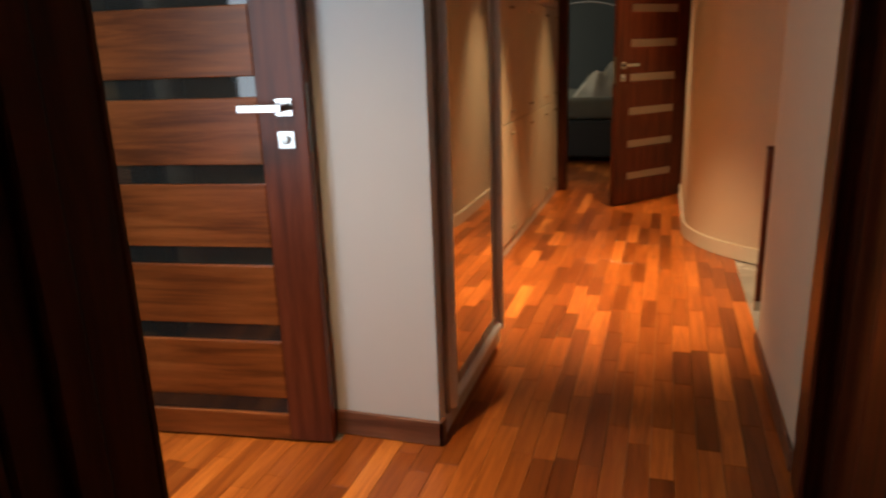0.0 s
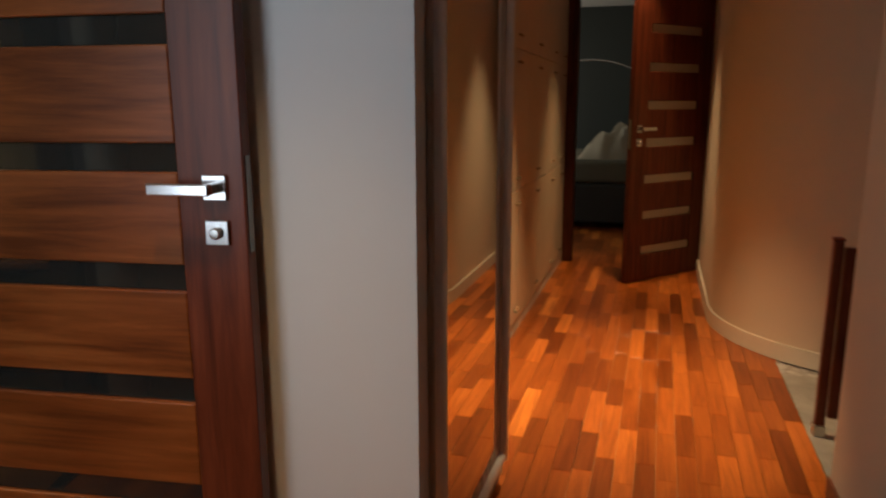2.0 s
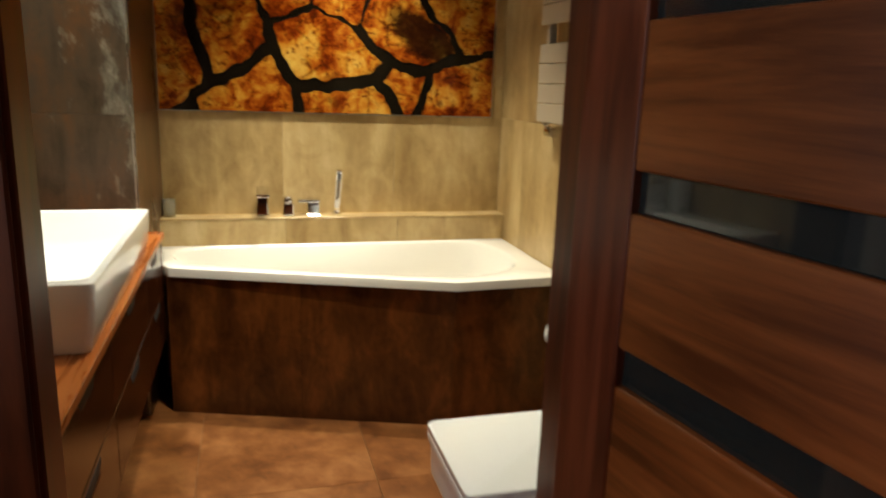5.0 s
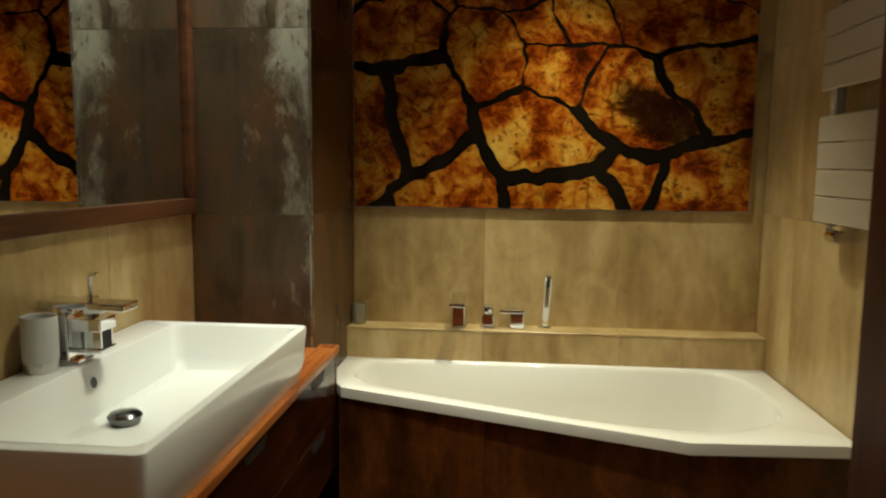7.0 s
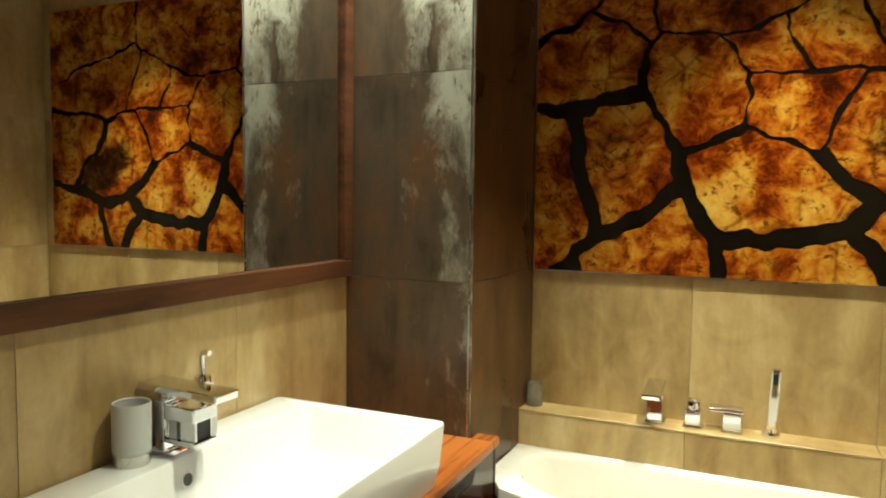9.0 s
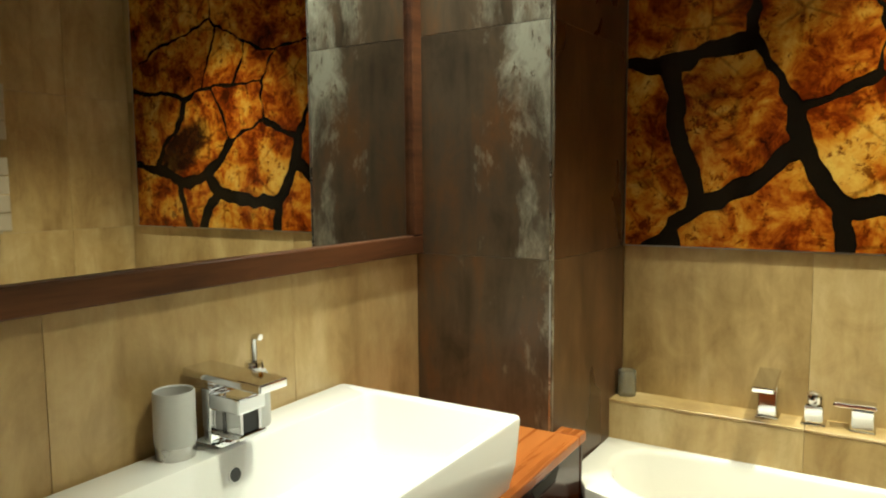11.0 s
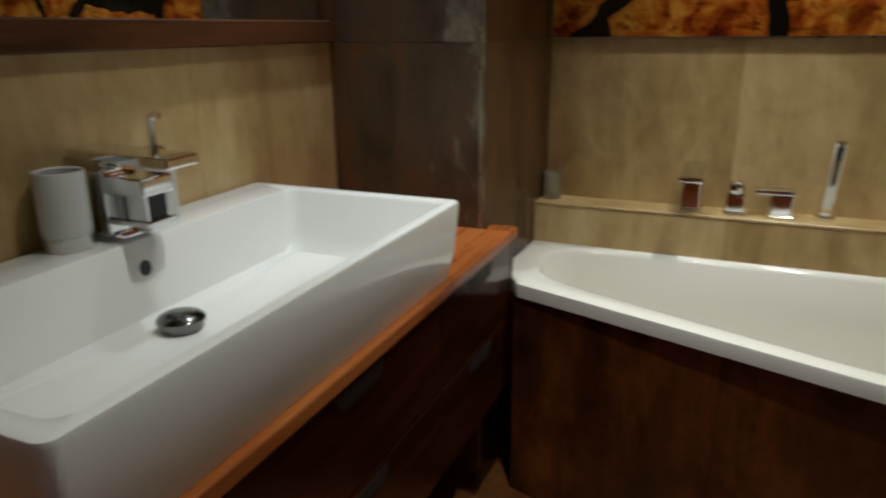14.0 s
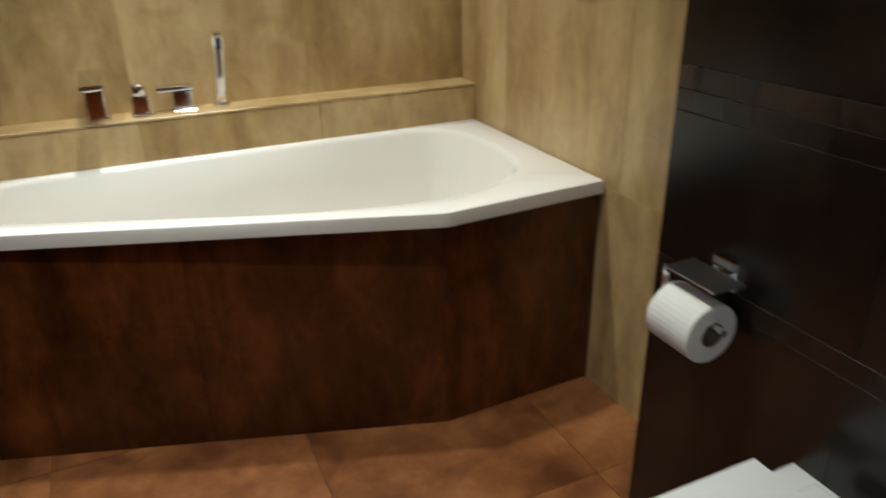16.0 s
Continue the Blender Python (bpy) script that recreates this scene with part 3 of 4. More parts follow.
# Tiled panel under the tub: a long face and a short one round the corner.
panel = empty("bath_panel", "dark rust-brown tiled panel below the bathtub", "bath panel", kind="structure")
pa, pk, pr = Vector((0.472, -0.466)), Vector((1.508, -0.803)), Vector((RIGHT - 0.002, -0.790))
bm = prism(bmesh.new(), [(pa.x, pa.y + 0.012), (pk.x, pk.y + 0.012), (pr.x, pr.y + 0.012), (pr.x, pr.y + 0.06), (pk.x, pk.y + 0.06), (pa.x, pa.y + 0.06)], 0, RIM - 0.036)
part("core", bm, M_GROUT, panel)
m1 = wall_frame(tuple(pa), tuple(pk), (1.2, -2)) @ Matrix.Translation((0, -0.0119, 0))
tile_field(panel, m1, 1.1, [0.0, RIM - 0.035], [0.0, 0.51, (pk - pa).length], M_PANEL, "panel_tile", 0.012)
m2_ = wall_frame(tuple(pk), tuple(pr), (1.8, -2)) @ Matrix.Translation((0, -0.0119, 0))
tile_field(panel, m2_, 0.5, [0.0, RIM - 0.035], [0.0, (pr - pk).length], M_PANEL, "panel_tile", 0.012)

# Ledge behind the tub.
ledge = empty("bath_ledge", "beige tiled ledge behind the bathtub", "ledge", kind="structure")
part("core", boxed(0.418, RIGHT - 0.002, -0.094, 0.0, 0, 0.692), M_GROUTB, ledge)
LX = [0.414, 0.93, 1.43, RIGHT - 0.001]
for x0, x1 in zip(LX, LX[1:]):
    part("ledge_tile", boxed(x0 + 0.0006, x1 - 0.0006, -0.1055, 0.0, 0.6922, 0.700, 0.0015), M_BEIGE, ledge)
    part("ledge_tile", boxed(x0 + 0.0006, x1 - 0.0006, -0.104, -0.0945, RIM - 0.06, 0.6915, 0.001), M_BEIGE, ledge)


# Bath taps on the ledge.
def tap_base(bm, w, h, z=0.693):
    box(bm, -w / 2, w / 2, -w / 2, w / 2, z, z + h, 0.003, 2)
    return bm


spout = empty("bath_spout", "square chrome bath spout on the tiled ledge", "tap", Matrix.Translation((0.838, -0.046, 0.007)))
part("body", tap_base(bmesh.new(), 0.046, 0.108), M_CHROME, spout)
part("spout_plate", box(bmesh.new(), -0.027, 0.027, -0.12, 0.03, 0.803, 0.817, 0.003, 2, Matrix.Translation((0, 0, 0.79)) @ Matrix.Rotation(radians(7), 4, "X") @ Matrix.Translation((0, 0, -0.79))), M_CHROME, spout)
part("collar", boxed(-0.029, 0.029, -0.029, 0.029, 0.6932, 0.700, 0.002), M_CHROME, spout)
for x, w, h, tip in ((0.948, 0.044, 0.052, 0), (1.057, 0.05, 0.058, 1)):
    valve = empty("bath_valve", "square chrome bath valve with a lever" if tip else "square chrome bath valve knob", "tap", Matrix.Translation((x, -0.046, 0.007)), "bath valves")
    part("body", tap_base(bmesh.new(), w, h), M_CHROME, valve)
    part("collar", boxed(-0.029, 0.029, -0.029, 0.029, 0.6932, 0.699, 0.002), M_CHROME, valve)
    if tip:
        part("lever", boxed(-0.065, 0.03, -0.024, 0.024, 0.752, 0.764, 0.003, 2), M_CHROME, valve)
    else:
        part("knob", lathe(bmesh.new(), [(0.0, 0.745), (0.019, 0.745), (0.021, 0.752), (0.019, 0.772), (0.012, 0.778), (0.0, 0.779)], 20), M_CHROME, valve, "", True)
shower = empty("hand_shower", "slim chrome hand shower standing in its holder", "hand shower", Matrix.Translation((1.161, -0.044, 0.007)))
part("holder", lathe(bmesh.new(), [(0.0, 0.693), (0.025, 0.693), (0.025, 0.701), (0.016, 0.706), (0.016, 0.715), (0.0, 0.716)], 24), M_CHROME, shower, "", True)
tilt = Matrix.Translation((0, 0, 0.70)) @ Matrix.Rotation(radians(12), 4, "X") @ Matrix.Rotation(radians(2), 4, "Y") @ Matrix.Translation((0, 0, -0.70))
part("handset", box(bmesh.new(), -0.013, 0.013, -0.011, 0.011, 0.712, 0.905, 0.005, 2, tilt), M_CHROME, shower)
part("spray_face", box(bmesh.new(), -0.008, 0.008, -0.0135, -0.0113, 0.862, 0.893, 0.0, 1, tilt), M_PLUGHOLE, shower, "dark spray nozzles")
k = Mat("clear_glass", 0.05)
k.b.inputs["Transmission Weight"].default_value = 0.85
k.base((0.75, 0.72, 0.6))
M_GLASSJ = k.m
thing("glass_jar", lathe(bmesh.new(), [(0.0, 0.693), (0.026, 0.693), (0.027, 0.70), (0.027, 0.765), (0.025, 0.768), (0.0235, 0.765), (0.0235, 0.702), (0.0, 0.701)], 24, Matrix.Translation((0.452, -0.042, 0.0075))), M_GLASSJ, "small greenish glass jar on the tiled ledge", "jar", smooth=True)


# Printed glass picture over the tub.
# The earth plates: middle and weight of each, and half the width of the crack round it.
PLATES = [(0.1912, 0.1419, -0.3009, 0.025), (0.2399, 0.1546, -0.2993, 0.026), (0.3477, -0.0418, -0.2584, 0.026), (0.7666, 0.2204, -0.2761, 0.025),
          (0.7990, -0.0403, -0.2521, 0.025), (0.6584, 0.4822, -0.3444, 0.014), (0.1864, 0.5914, -0.4369, 0.022), (0.8780, 0.4778, -0.2882, 0.008),
          (0.9727, 0.4249, -0.2754, 0.022), (0.9122, 0.0520, -0.2896, 0.025), (1.2664, -0.0558, -0.3023, 0.022), (1.1761, 0.5531, -0.3032, 0.016),
          (1.1323, 0.8007, -0.2526, 0.010), (0.8970, 0.7186, -0.2882, 0.006), (0.8872, 0.7130, -0.2911, 0.006), (-0.4456, 1.6059, 0.4966, 0.012),
          (0.3486, 0.8720, -0.4581, 0.008)]
# Further plates along the top edge: which one each splits, its tilt and its height.
UPPER = [(12, 0.10, 0.30, 0.86), (13, -0.12, 0.30, 0.80), (14, 0.08, 0.30, 0.88), (16, -0.10, 0.30, 0.93)]


def crack_outline(pts, w, h, i):
    """A plate's outline with ragged edges; its straight sides at the picture's rim stay."""
    fine = []
    for a, b in zip(pts, pts[1:] + pts[:1]):
        steps = max(1, int((b - a).length / 0.007))
        fine += [a.lerp(b, k / steps) for k in range(steps)]
    c = sum(fine, Vector((0, 0))) / len(fine)
    out = []
    for p in fine:
        sway = Vector([0.030 * noise.noise((p.x * 6, p.y * 6, z)) + 0.014 * noise.noise((p.x * 19, p.y * 19, z)) for z in (0.4, 7.7)])
        own = (p - c).normalized() * (0.007 * noise.noise((p.x * 22, p.y * 22, i * 3.1)) + 0.004 * noise.noise((p.x * 52, p.y * 52, i * 1.7)))
        q = p + sway + own
        for k, most in ((0, w), (1, h)):
            if p[k] < 1e-4 or p[k] > most - 1e-4:
                q[k] = p[k]
        out.append(Vector((min(max(q.x, 0), w), min(max(q.y, 0), h))))
    return out


def cracked_picture():
    x0, x1, z0, z1 = 0.430, 1.888, 1.148, 2.2
    pic = empty("picture_panel", "printed glass panel of cracked dry earth in orange and black", "picture")
    part("backing", boxed(x0, x1, -0.011, -0.0085, z0, z1), M_CRACK, pic)
    part("edge_trim", boxed(x0 - 0.004, x0, -0.0125, -0.0085, z0 - 0.004, z1), M_STEEL, pic)
    part("edge_trim", boxed(x0, x1, -0.0125, -0.0085, z0 - 0.004, z0), M_STEEL, pic)
    part("edge_trim", boxed(x1, x1 + 0.004, -0.0125, -0.0085, z0 - 0.004, z1), M_STEEL, pic)
    w, h = x1 - x0, z1 - z0
    plates = [(Vector((x, y)), x * x + y * y - k, g) for x, y, k, g in PLATES]
    for i, dx, dz, level in UPPER:
        s, k, g = plates[i]
        plates.append((s + Vector((dx, dz)), k + 2 * (dx * s.x * 0.9 + dz * level), min(g, 0.006)))
    bm = bmesh.new()
    for i, (s, k, g) in enumerate(plates):
        poly = [Vector(p) for p in ((0, 0), (w, 0), (w, h), (0, h))]
        cuts = [(q - s, (k2 - k) / (2 * (q - s).length) - min(g, g2)) for j, (q, k2, g2) in enumerate(plates) if i != j]
        if i == 2:
            cuts.append((Vector((-1, 0)), -0.172))
        for n, far in cuts:
            n = n.normalized()
            cut = []
            for a, b in zip(poly, poly[1:] + poly[:1]):
                da, db = a.dot(n) - far, b.dot(n) - far
                if da <= 0:
                    cut.append(a)
                if da * db < 0:
                    cut.append(a.lerp(b, da / (da - db)))
            poly = cut
            if len(poly) < 3:
                break
        if len(poly) < 3:
            continue
        out = crack_outline(poly, w, h, i)
        f = [bm.verts.new((x0 + p.x, -0.0128, z0 + p.y)) for p in out]
        g = [bm.verts.new((x0 + p.x, -0.0108, z0 + p.y)) for p in out]
        bm.faces.new(f)
        for a in range(len(f)):
            b = (a + 1) % len(f)
            bm.faces.new((f[a], f[b], g[b], g[a]))
    part("print", bm, M_MUD, pic, "yellow and orange earth plates between black cracks")


cracked_picture()

# Mirror over the vanity, in a wooden frame (s along the wall, n out of it).
mirror = empty("wall_mirror", "wide bathroom mirror in a reddish wooden frame", "mirror", VAN)
part("glass", boxed(0.045, 1.525, 0.001, 0.006, 1.193, 2.16), M_MIRROR, mirror, "clear mirror glass")
part("frame_bar", boxed(0.003, 1.565, 0.001, 0.022, 1.146, 1.195, 0.003), M_MFRAME, mirror)
part("frame_bar", boxed(0.003, 1.565, 0.001, 0.022, 2.16, 2.21, 0.003), M_MFRAME, mirror)
part("frame_bar", boxed(0.003, 0.045, 0.001, 0.022, 1.1955, 2.1595, 0.003), M_MFRAME, mirror)
part("frame_bar", boxed(1.525, 1.565, 0.001, 0.022, 1.1955, 2.1595, 0.003), M_MFRAME, mirror)

# Vanity: worktop and hung drawer unit.
TOP_Z = 0.716
worktop = thing("worktop", boxed(0.004, 1.565, 0.002, 0.470, TOP_Z - 0.026, TOP_Z, 0.004, 2), M_TOP, "glossy orange-brown wooden worktop under the washbasin", "worktop", VAN)
bm = boxed(-0.044, 0.003, 0.402, 0.470, TOP_Z - 0.026, TOP_Z, 0.003)
part("corner_strip", bm, M_TOP, worktop)
vanity = empty("vanity_cabinet", "wall-hung dark red-brown vanity with six drawers", "cabinet", VAN)
part("body", boxed(0.004, 1.56, 0.002, 0.432, 0.30, TOP_Z - 0.0265), M_DRAWER, vanity)
part("end_panel", boxed(-0.044, -0.032, 0.406, 0.460, 0.30, TOP_Z - 0.0265, 0.002), M_DRAWER, vanity)
COLS = [(-0.030, 0.398), (0.402, 1.018), (1.022, 1.56)]
for s0, s1 in COLS:
    for z0, z1 in ((0.302, 0.494), (0.498, TOP_Z - 0.029)):
        c, w2 = (s0 + s1) / 2, 0.078
        dr = part("drawer_front", boxed(s0, s1, 0.434, 0.458, z0, z1, 0.002), M_DRAWER, vanity)
        zt = z1 - 0.012
        # No cut-out: a black plate on the front gives the slot's shade.
        bm = bmesh.new()
        lo = [(c - w2, zt), (c + w2, zt), (c + w2 - 0.022, zt - 0.026), (c - w2 + 0.022, zt - 0.026)]
        f = [bm.verts.new((s, 0.4592, z)) for s, z in lo]
        g = [bm.verts.new((s, 0.4520, z)) for s, z in lo]
        bm.faces.new(f)
        for a in range(4):
            bm.faces.new((f[a], f[(a + 1) % 4], g[(a + 1) % 4], g[a]))
        part("finger_slot", bm, M_BLACK, dr, "black plate for the shaded finger slot")
        bm = tube(bmesh.new(), [(c - w2 + 0.022 + (2 * w2 - 0.044) * k / 8, 0.460, zt - 0.026 - 0.004 * math.sin(math.pi * k / 8)) for k in range(9)], 0.0013, 6)
        part("slot_lip", bm, M_DRAWER, dr, "thin dark slot lip", True)


# Washbasin.
def washbasin():
    basin = empty("washbasin", "long rectangular white ceramic washbasin on the worktop", "washbasin", VAN)
    s0, s1, n0, n1, zb, zt = 0.336, 1.222, 0.006, 0.474, TOP_Z + 0.001, 0.868
    def rect(a, b, c, d, r, z, k=6):
        pts = []
        for cx, cy, a0 in ((b - r, d - r, 0), (a + r, d - r, 90), (a + r, c + r, 180), (b - r, c + r, 270)):
            pts += [(cx + r * math.cos(radians(a0 + 90 * i / k)), cy + r * math.sin(radians(a0 + 90 * i / k)), z) for i in range(k + 1)]
        return pts
    loops = [rect(s0 + 0.010, s1 - 0.010, n0, n1 - 0.020, 0.018, zb), rect(s0 + 0.004, s1 - 0.004, n0, n1 - 0.008, 0.018, zt - 0.10), rect(s0, s1, n0, n1, 0.018, zt - 0.008),
             rect(s0 + 0.002, s1 - 0.002, n0 + 0.002, n1 - 0.002, 0.016, zt - 0.002), rect(s0 + 0.007, s1 - 0.007, n0 + 0.006, n1 - 0.006, 0.012, zt),
             rect(s0 + 0.028, s1 - 0.028, n0 + 0.100, n1 - 0.018, 0.03, zt), rect(s0 + 0.034, s1 - 0.034, n0 + 0.104, n1 - 0.022, 0.03, zt - 0.005),
             rect(s0 + 0.06, s1 - 0.06, n0 + 0.118, n1 - 0.034, 0.03, zt - 0.085), rect(s0 + 0.09, s1 - 0.09, n0 + 0.13, n1 - 0.05, 0.035, zt - 0.112),
             rect(s0 + 0.36, s1 - 0.36, n0 + 0.15, n1 - 0.16, 0.03, zt - 0.122)]
    part("bowl", loft(bmesh.new(), loops, True, True), M_CERAM, basin, smooth=True)
    m = Matrix.Translation((0.790, 0.200, zt - 0.1222))
    part("drain_plug", lathe(bmesh.new(), [(0.0, 0.0), (0.030, 0.0), (0.032, 0.004), (0.032, 0.012), (0.036, 0.014), (0.036, 0.018), (0.030, 0.024), (0.015, 0.028), (0.0, 0.029)], 28, m), M_DARKCHROME, basin, "domed chrome push plug", True)
    ring = Matrix.Translation((0.768, n0 + 0.1105, zt - 0.043)) @ Matrix.Rotation(radians(-80), 4, "X")
    # Dark disc on the bowl's wall in place of the overflow's shaded inside.
    part("overflow", lathe(bmesh.new(), [(0.0, 0.0), (0.0125, 0.0), (0.0125, 0.0025), (0.0, 0.0025)], 20, ring), M_PLUGHOLE, basin, "dark round disc for the shaded overflow hole", True)
    part("overflow_ring", lathe(bmesh.new(), [(0.0125, 0.0), (0.015, 0.0), (0.015, 0.003), (0.0125, 0.003), (0.0125, 0.0)], 20, ring), M_CERAM, basin, "", True)


washbasin()
BZ = 0.868
faucet = empty("basin_faucet", "square chrome waterfall faucet with a flat lever", "tap", VAN @ Matrix.Translation((0.750, 0.054, BZ)))
part("base_plate", boxed(-0.03, 0.03, -0.032, 0.04, 0.0, 0.006, 0.002), M_CHROME, faucet)
part("body", boxed(-0.032, 0.032, -0.034, 0.020, 0.006, 0.108, 0.003, 2), M_CHROME, faucet)
part("spout", boxed(-0.032, 0.032, 0.0205, 0.094, 0.072, 0.10, 0.003, 2), M_CHROME, faucet)
part("spout_floor", boxed(-0.032, 0.032, 0.0205, 0.094, 0.026, 0.034, 0.002), M_CHROME, faucet)
for s in (-0.024, 0.018):
    part("spout_cheek", boxed(s, s + 0.006, 0.0205, 0.090, 0.0342, 0.0718, 0.001), M_CHROME, faucet, "recessed chrome side of the spout")
# Solid dark block imitates the shade inside the open outlet.
part("outlet", boxed(-0.0175, 0.0175, 0.074, 0.088, 0.0345, 0.0715), M_PLUGHOLE, faucet, "dark block for the shaded open outlet")
# Dark upright bar halfway along the spout's open side.
part("dark_bar", boxed(0.0243, 0.0258, 0.046, 0.052, 0.0345, 0.0715), M_DARKCHROME, faucet, "dark upright bar in the open side")
part("cap", lathe(bmesh.new(), [(0.0, 0.105), (0.017, 0.105), (0.019, 0.112), (0.017, 0.122), (0.0, 0.124)], 20), M_CHROME, faucet, "", True)
part("lever", box(bmesh.new(), -0.033, 0.033, -0.048, 0.148, 0.122, 0.138, 0.003, 2, Matrix.Translation((0, 0, 0.13)) @ Matrix.Rotation(radians(-2), 4, "X") @ Matrix.Translation((0, 0, -0.13))), M_CHROME, faucet, "flat chrome lever")
cup = empty("tumbler", "grey matt tumbler with a darker metal foot on the washbasin", "cup", VAN @ Matrix.Translation((0.834, 0.047, BZ)) @ Matrix.Scale(1.02, 4))
part("body", lathe(bmesh.new(), [(0.0, 0.022), (0.033, 0.022), (0.0345, 0.026), (0.0345, 0.112), (0.033, 0.115), (0.031, 0.113), (0.031, 0.03), (0.0, 0.028)], 32), M_CUP, cup, "", True)
part("foot", lathe(bmesh.new(), [(0.0, 0.0), (0.032, 0.0), (0.033, 0.003), (0.033, 0.0215), (0.0, 0.0215)], 32), M_STEEL, cup, "brushed steel foot", True)
soap = empty("soap_dispenser", "grey soap dispenser with a chrome pump behind the faucet", "soap dispenser", VAN @ Matrix.Translation((0.648, 0.046, BZ)))
part("bottle", lathe(bmesh.new(), [(0.0, 0.0), (0.028, 0.0), (0.029, 0.004), (0.029, 0.095), (0.022, 0.108), (0.0, 0.11)], 28), M_CUP, soap, "", True)
part("collar", lathe(bmesh.new(), [(0.0, 0.110), (0.018, 0.110), (0.019, 0.116), (0.017, 0.126), (0.0, 0.127)], 20), M_CHROME, soap, "", True)
bm = tube(bmesh.new(), [(0, 0, 0.127), (0, 0, 0.168), (0, 0.003, 0.174), (0, 0.012, 0.176), (0, 0.020, 0.175)], 0.0065, 10)
part("pump", bm, M_CHROME, soap, "chrome pump spout", True)


# Toilet, hung on the boxing (x out of the wall, y along it).
TOI = boxing_m @ Matrix.Translation((0.522, 0, 0)) @ Matrix.Rotation(radians(90), 4, "Z")


def toilet():
    t = empty("toilet", "white wall-hung toilet with a flat squared lid", "toilet", TOI)
    def slab(a, r, z, f=1.0, back=0.0):
        """A squared outline: straight at the wall, rounded at the nose."""
        w, l = 0.178 * f, 0.535
        pts = [(back, -w)]
        for cx, cy, a0 in ((l - r, -w + r, -90), (l - r, w - r, 0)):
            pts += [(cx + r * math.cos(radians(a0 + 90 * i / 6)), cy + r * math.sin(radians(a0 + 90 * i / 6))) for i in range(7)]
        pts.append((back, w))
        return [(max(p[0] - a, 0.0) if p[0] > 0.12 else p[0], p[1], z) for p in pts]
    part("lid", loft(bmesh.new(), [slab(0.002, 0.022, 0.414, 1.0, 0.088), slab(0, 0.022, 0.417, 1.0, 0.086), slab(0, 0.022, 0.432, 1.0, 0.086), slab(0.004, 0.02, 0.435, 0.985, 0.089)], True, True), M_CERAM, t, "", True)
    part("seat", loft(bmesh.new(), [slab(0.004, 0.022, 0.3935, 0.985, 0.088), slab(0.0, 0.022, 0.397, 1.0, 0.086), slab(0.0, 0.022, 0.411, 1.0, 0.086), slab(0.003, 0.022, 0.413, 0.985, 0.088)], True, True), M_CERAM, t, "", True)
    part("bowl", loft(bmesh.new(), [slab(0.30, 0.05, 0.09, 0.62), slab(0.25, 0.05, 0.12, 0.68), slab(0.13, 0.045, 0.21, 0.84), slab(0.03, 0.035, 0.282, 0.955), slab(0.010, 0.028, 0.302, 0.975), slab(0.006, 0.024, 0.393, 0.98)], True, True), M_CERAM, t, "", True)
    for y in (-0.08, 0.08):
        part("hinge", boxed(0.04, 0.0855, y - 0.03, y + 0.03, 0.3932, 0.427, 0.006, 2), M_CERAM, t)


toilet()

# Paper roll and holder.
ROLL = boxing_m @ Matrix.Translation((0.165, 0.0005, 0.580))
holder = empty("toilet_roll_holder", "square chrome toilet roll holder on dark tiles", "roll holder", ROLL)
part("plate", boxed(-0.025, 0.025, 0.0, 0.012, 0.035, 0.085, 0.002), M_CHROME, holder)
part("arm", boxed(-0.012, 0.012, 0.012, 0.066, 0.052, 0.062, 0.002), M_CHROME, holder)
part("flap", boxed(-0.055, 0.055, 0.02, 0.085, 0.063, 0.067, 0.001), M_STEEL, holder, "flat metal cover flap")
part("bar", tube(bmesh.new(), [(-0.07, 0.066, 0.0), (0.07, 0.066, 0.0)], 0.006, 10), M_CHROME, holder, "", True)
part("bar_arm", boxed(-0.072, -0.064, 0.060, 0.072, 0.0, 0.0625, 0.001), M_CHROME, holder)
bm = lathe(bmesh.new(), [(0.021, -0.048), (0.049, -0.048), (0.051, -0.046), (0.051, 0.046), (0.049, 0.048), (0.021, 0.048)], 36, Matrix.Translation((0, 0.066, -0.014)) @ Matrix.Rotation(radians(90), 4, "Y"))
roll = thing("toilet_roll", bm, M_PAPER, "white toilet paper roll on its holder", "toilet roll", ROLL, smooth=False)
part("core", lathe(bmesh.new(), [(0.0205, -0.05), (0.021, -0.05), (0.021, 0.05), (0.0205, 0.05), (0.0205, -0.05)], 24, Matrix.Translation((0, 0.066, -0.014)) @ Matrix.Rotation(radians(90), 4, "Y")), M_CARD, roll, "brown cardboard core", True)

# Towel radiator on the side wall.
rad = empty("towel_radiator", "ivory towel radiator with flat slats on the tiled wall", "radiator", m_right @ Matrix.Translation((0.59, 0.001, 0.068)))
part("rail", boxed(0.03, 0.06, 0.03, 0.06, 1.08, 2.02, 0.004), M_RADIATOR, rad)
part("rail", boxed(0.44, 0.47, 0.03, 0.06, 1.08, 2.02, 0.004), M_RADIATOR, rad)
z = 1.09
for count in (4, 3, 3, 2):
    for _ in range(count):
        part("slat", boxed(0.0, 0.50, 0.061, 0.072, z, z + 0.070, 0.003), M_RADIATOR, rad)
        z += 0.073
    z += 0.068
for s in (0.045, 0.455):
    part("bracket", boxed(s - 0.012, s + 0.012, 0.0, 0.03, 1.5, 1.53), M_RADIATOR, rad)
    part("bracket", boxed(s - 0.012, s + 0.012, 0.0, 0.03, 1.85, 1.88), M_RADIATOR, rad)
bm = tube(bmesh.new(), [(0.045, 0.045, 1.08), (0.045, 0.045, 1.045), (0.045, 0.0, 1.04)], 0.009, 10)
part("valve", bm, M_CHROME, rad, "chrome radiator valve", True)
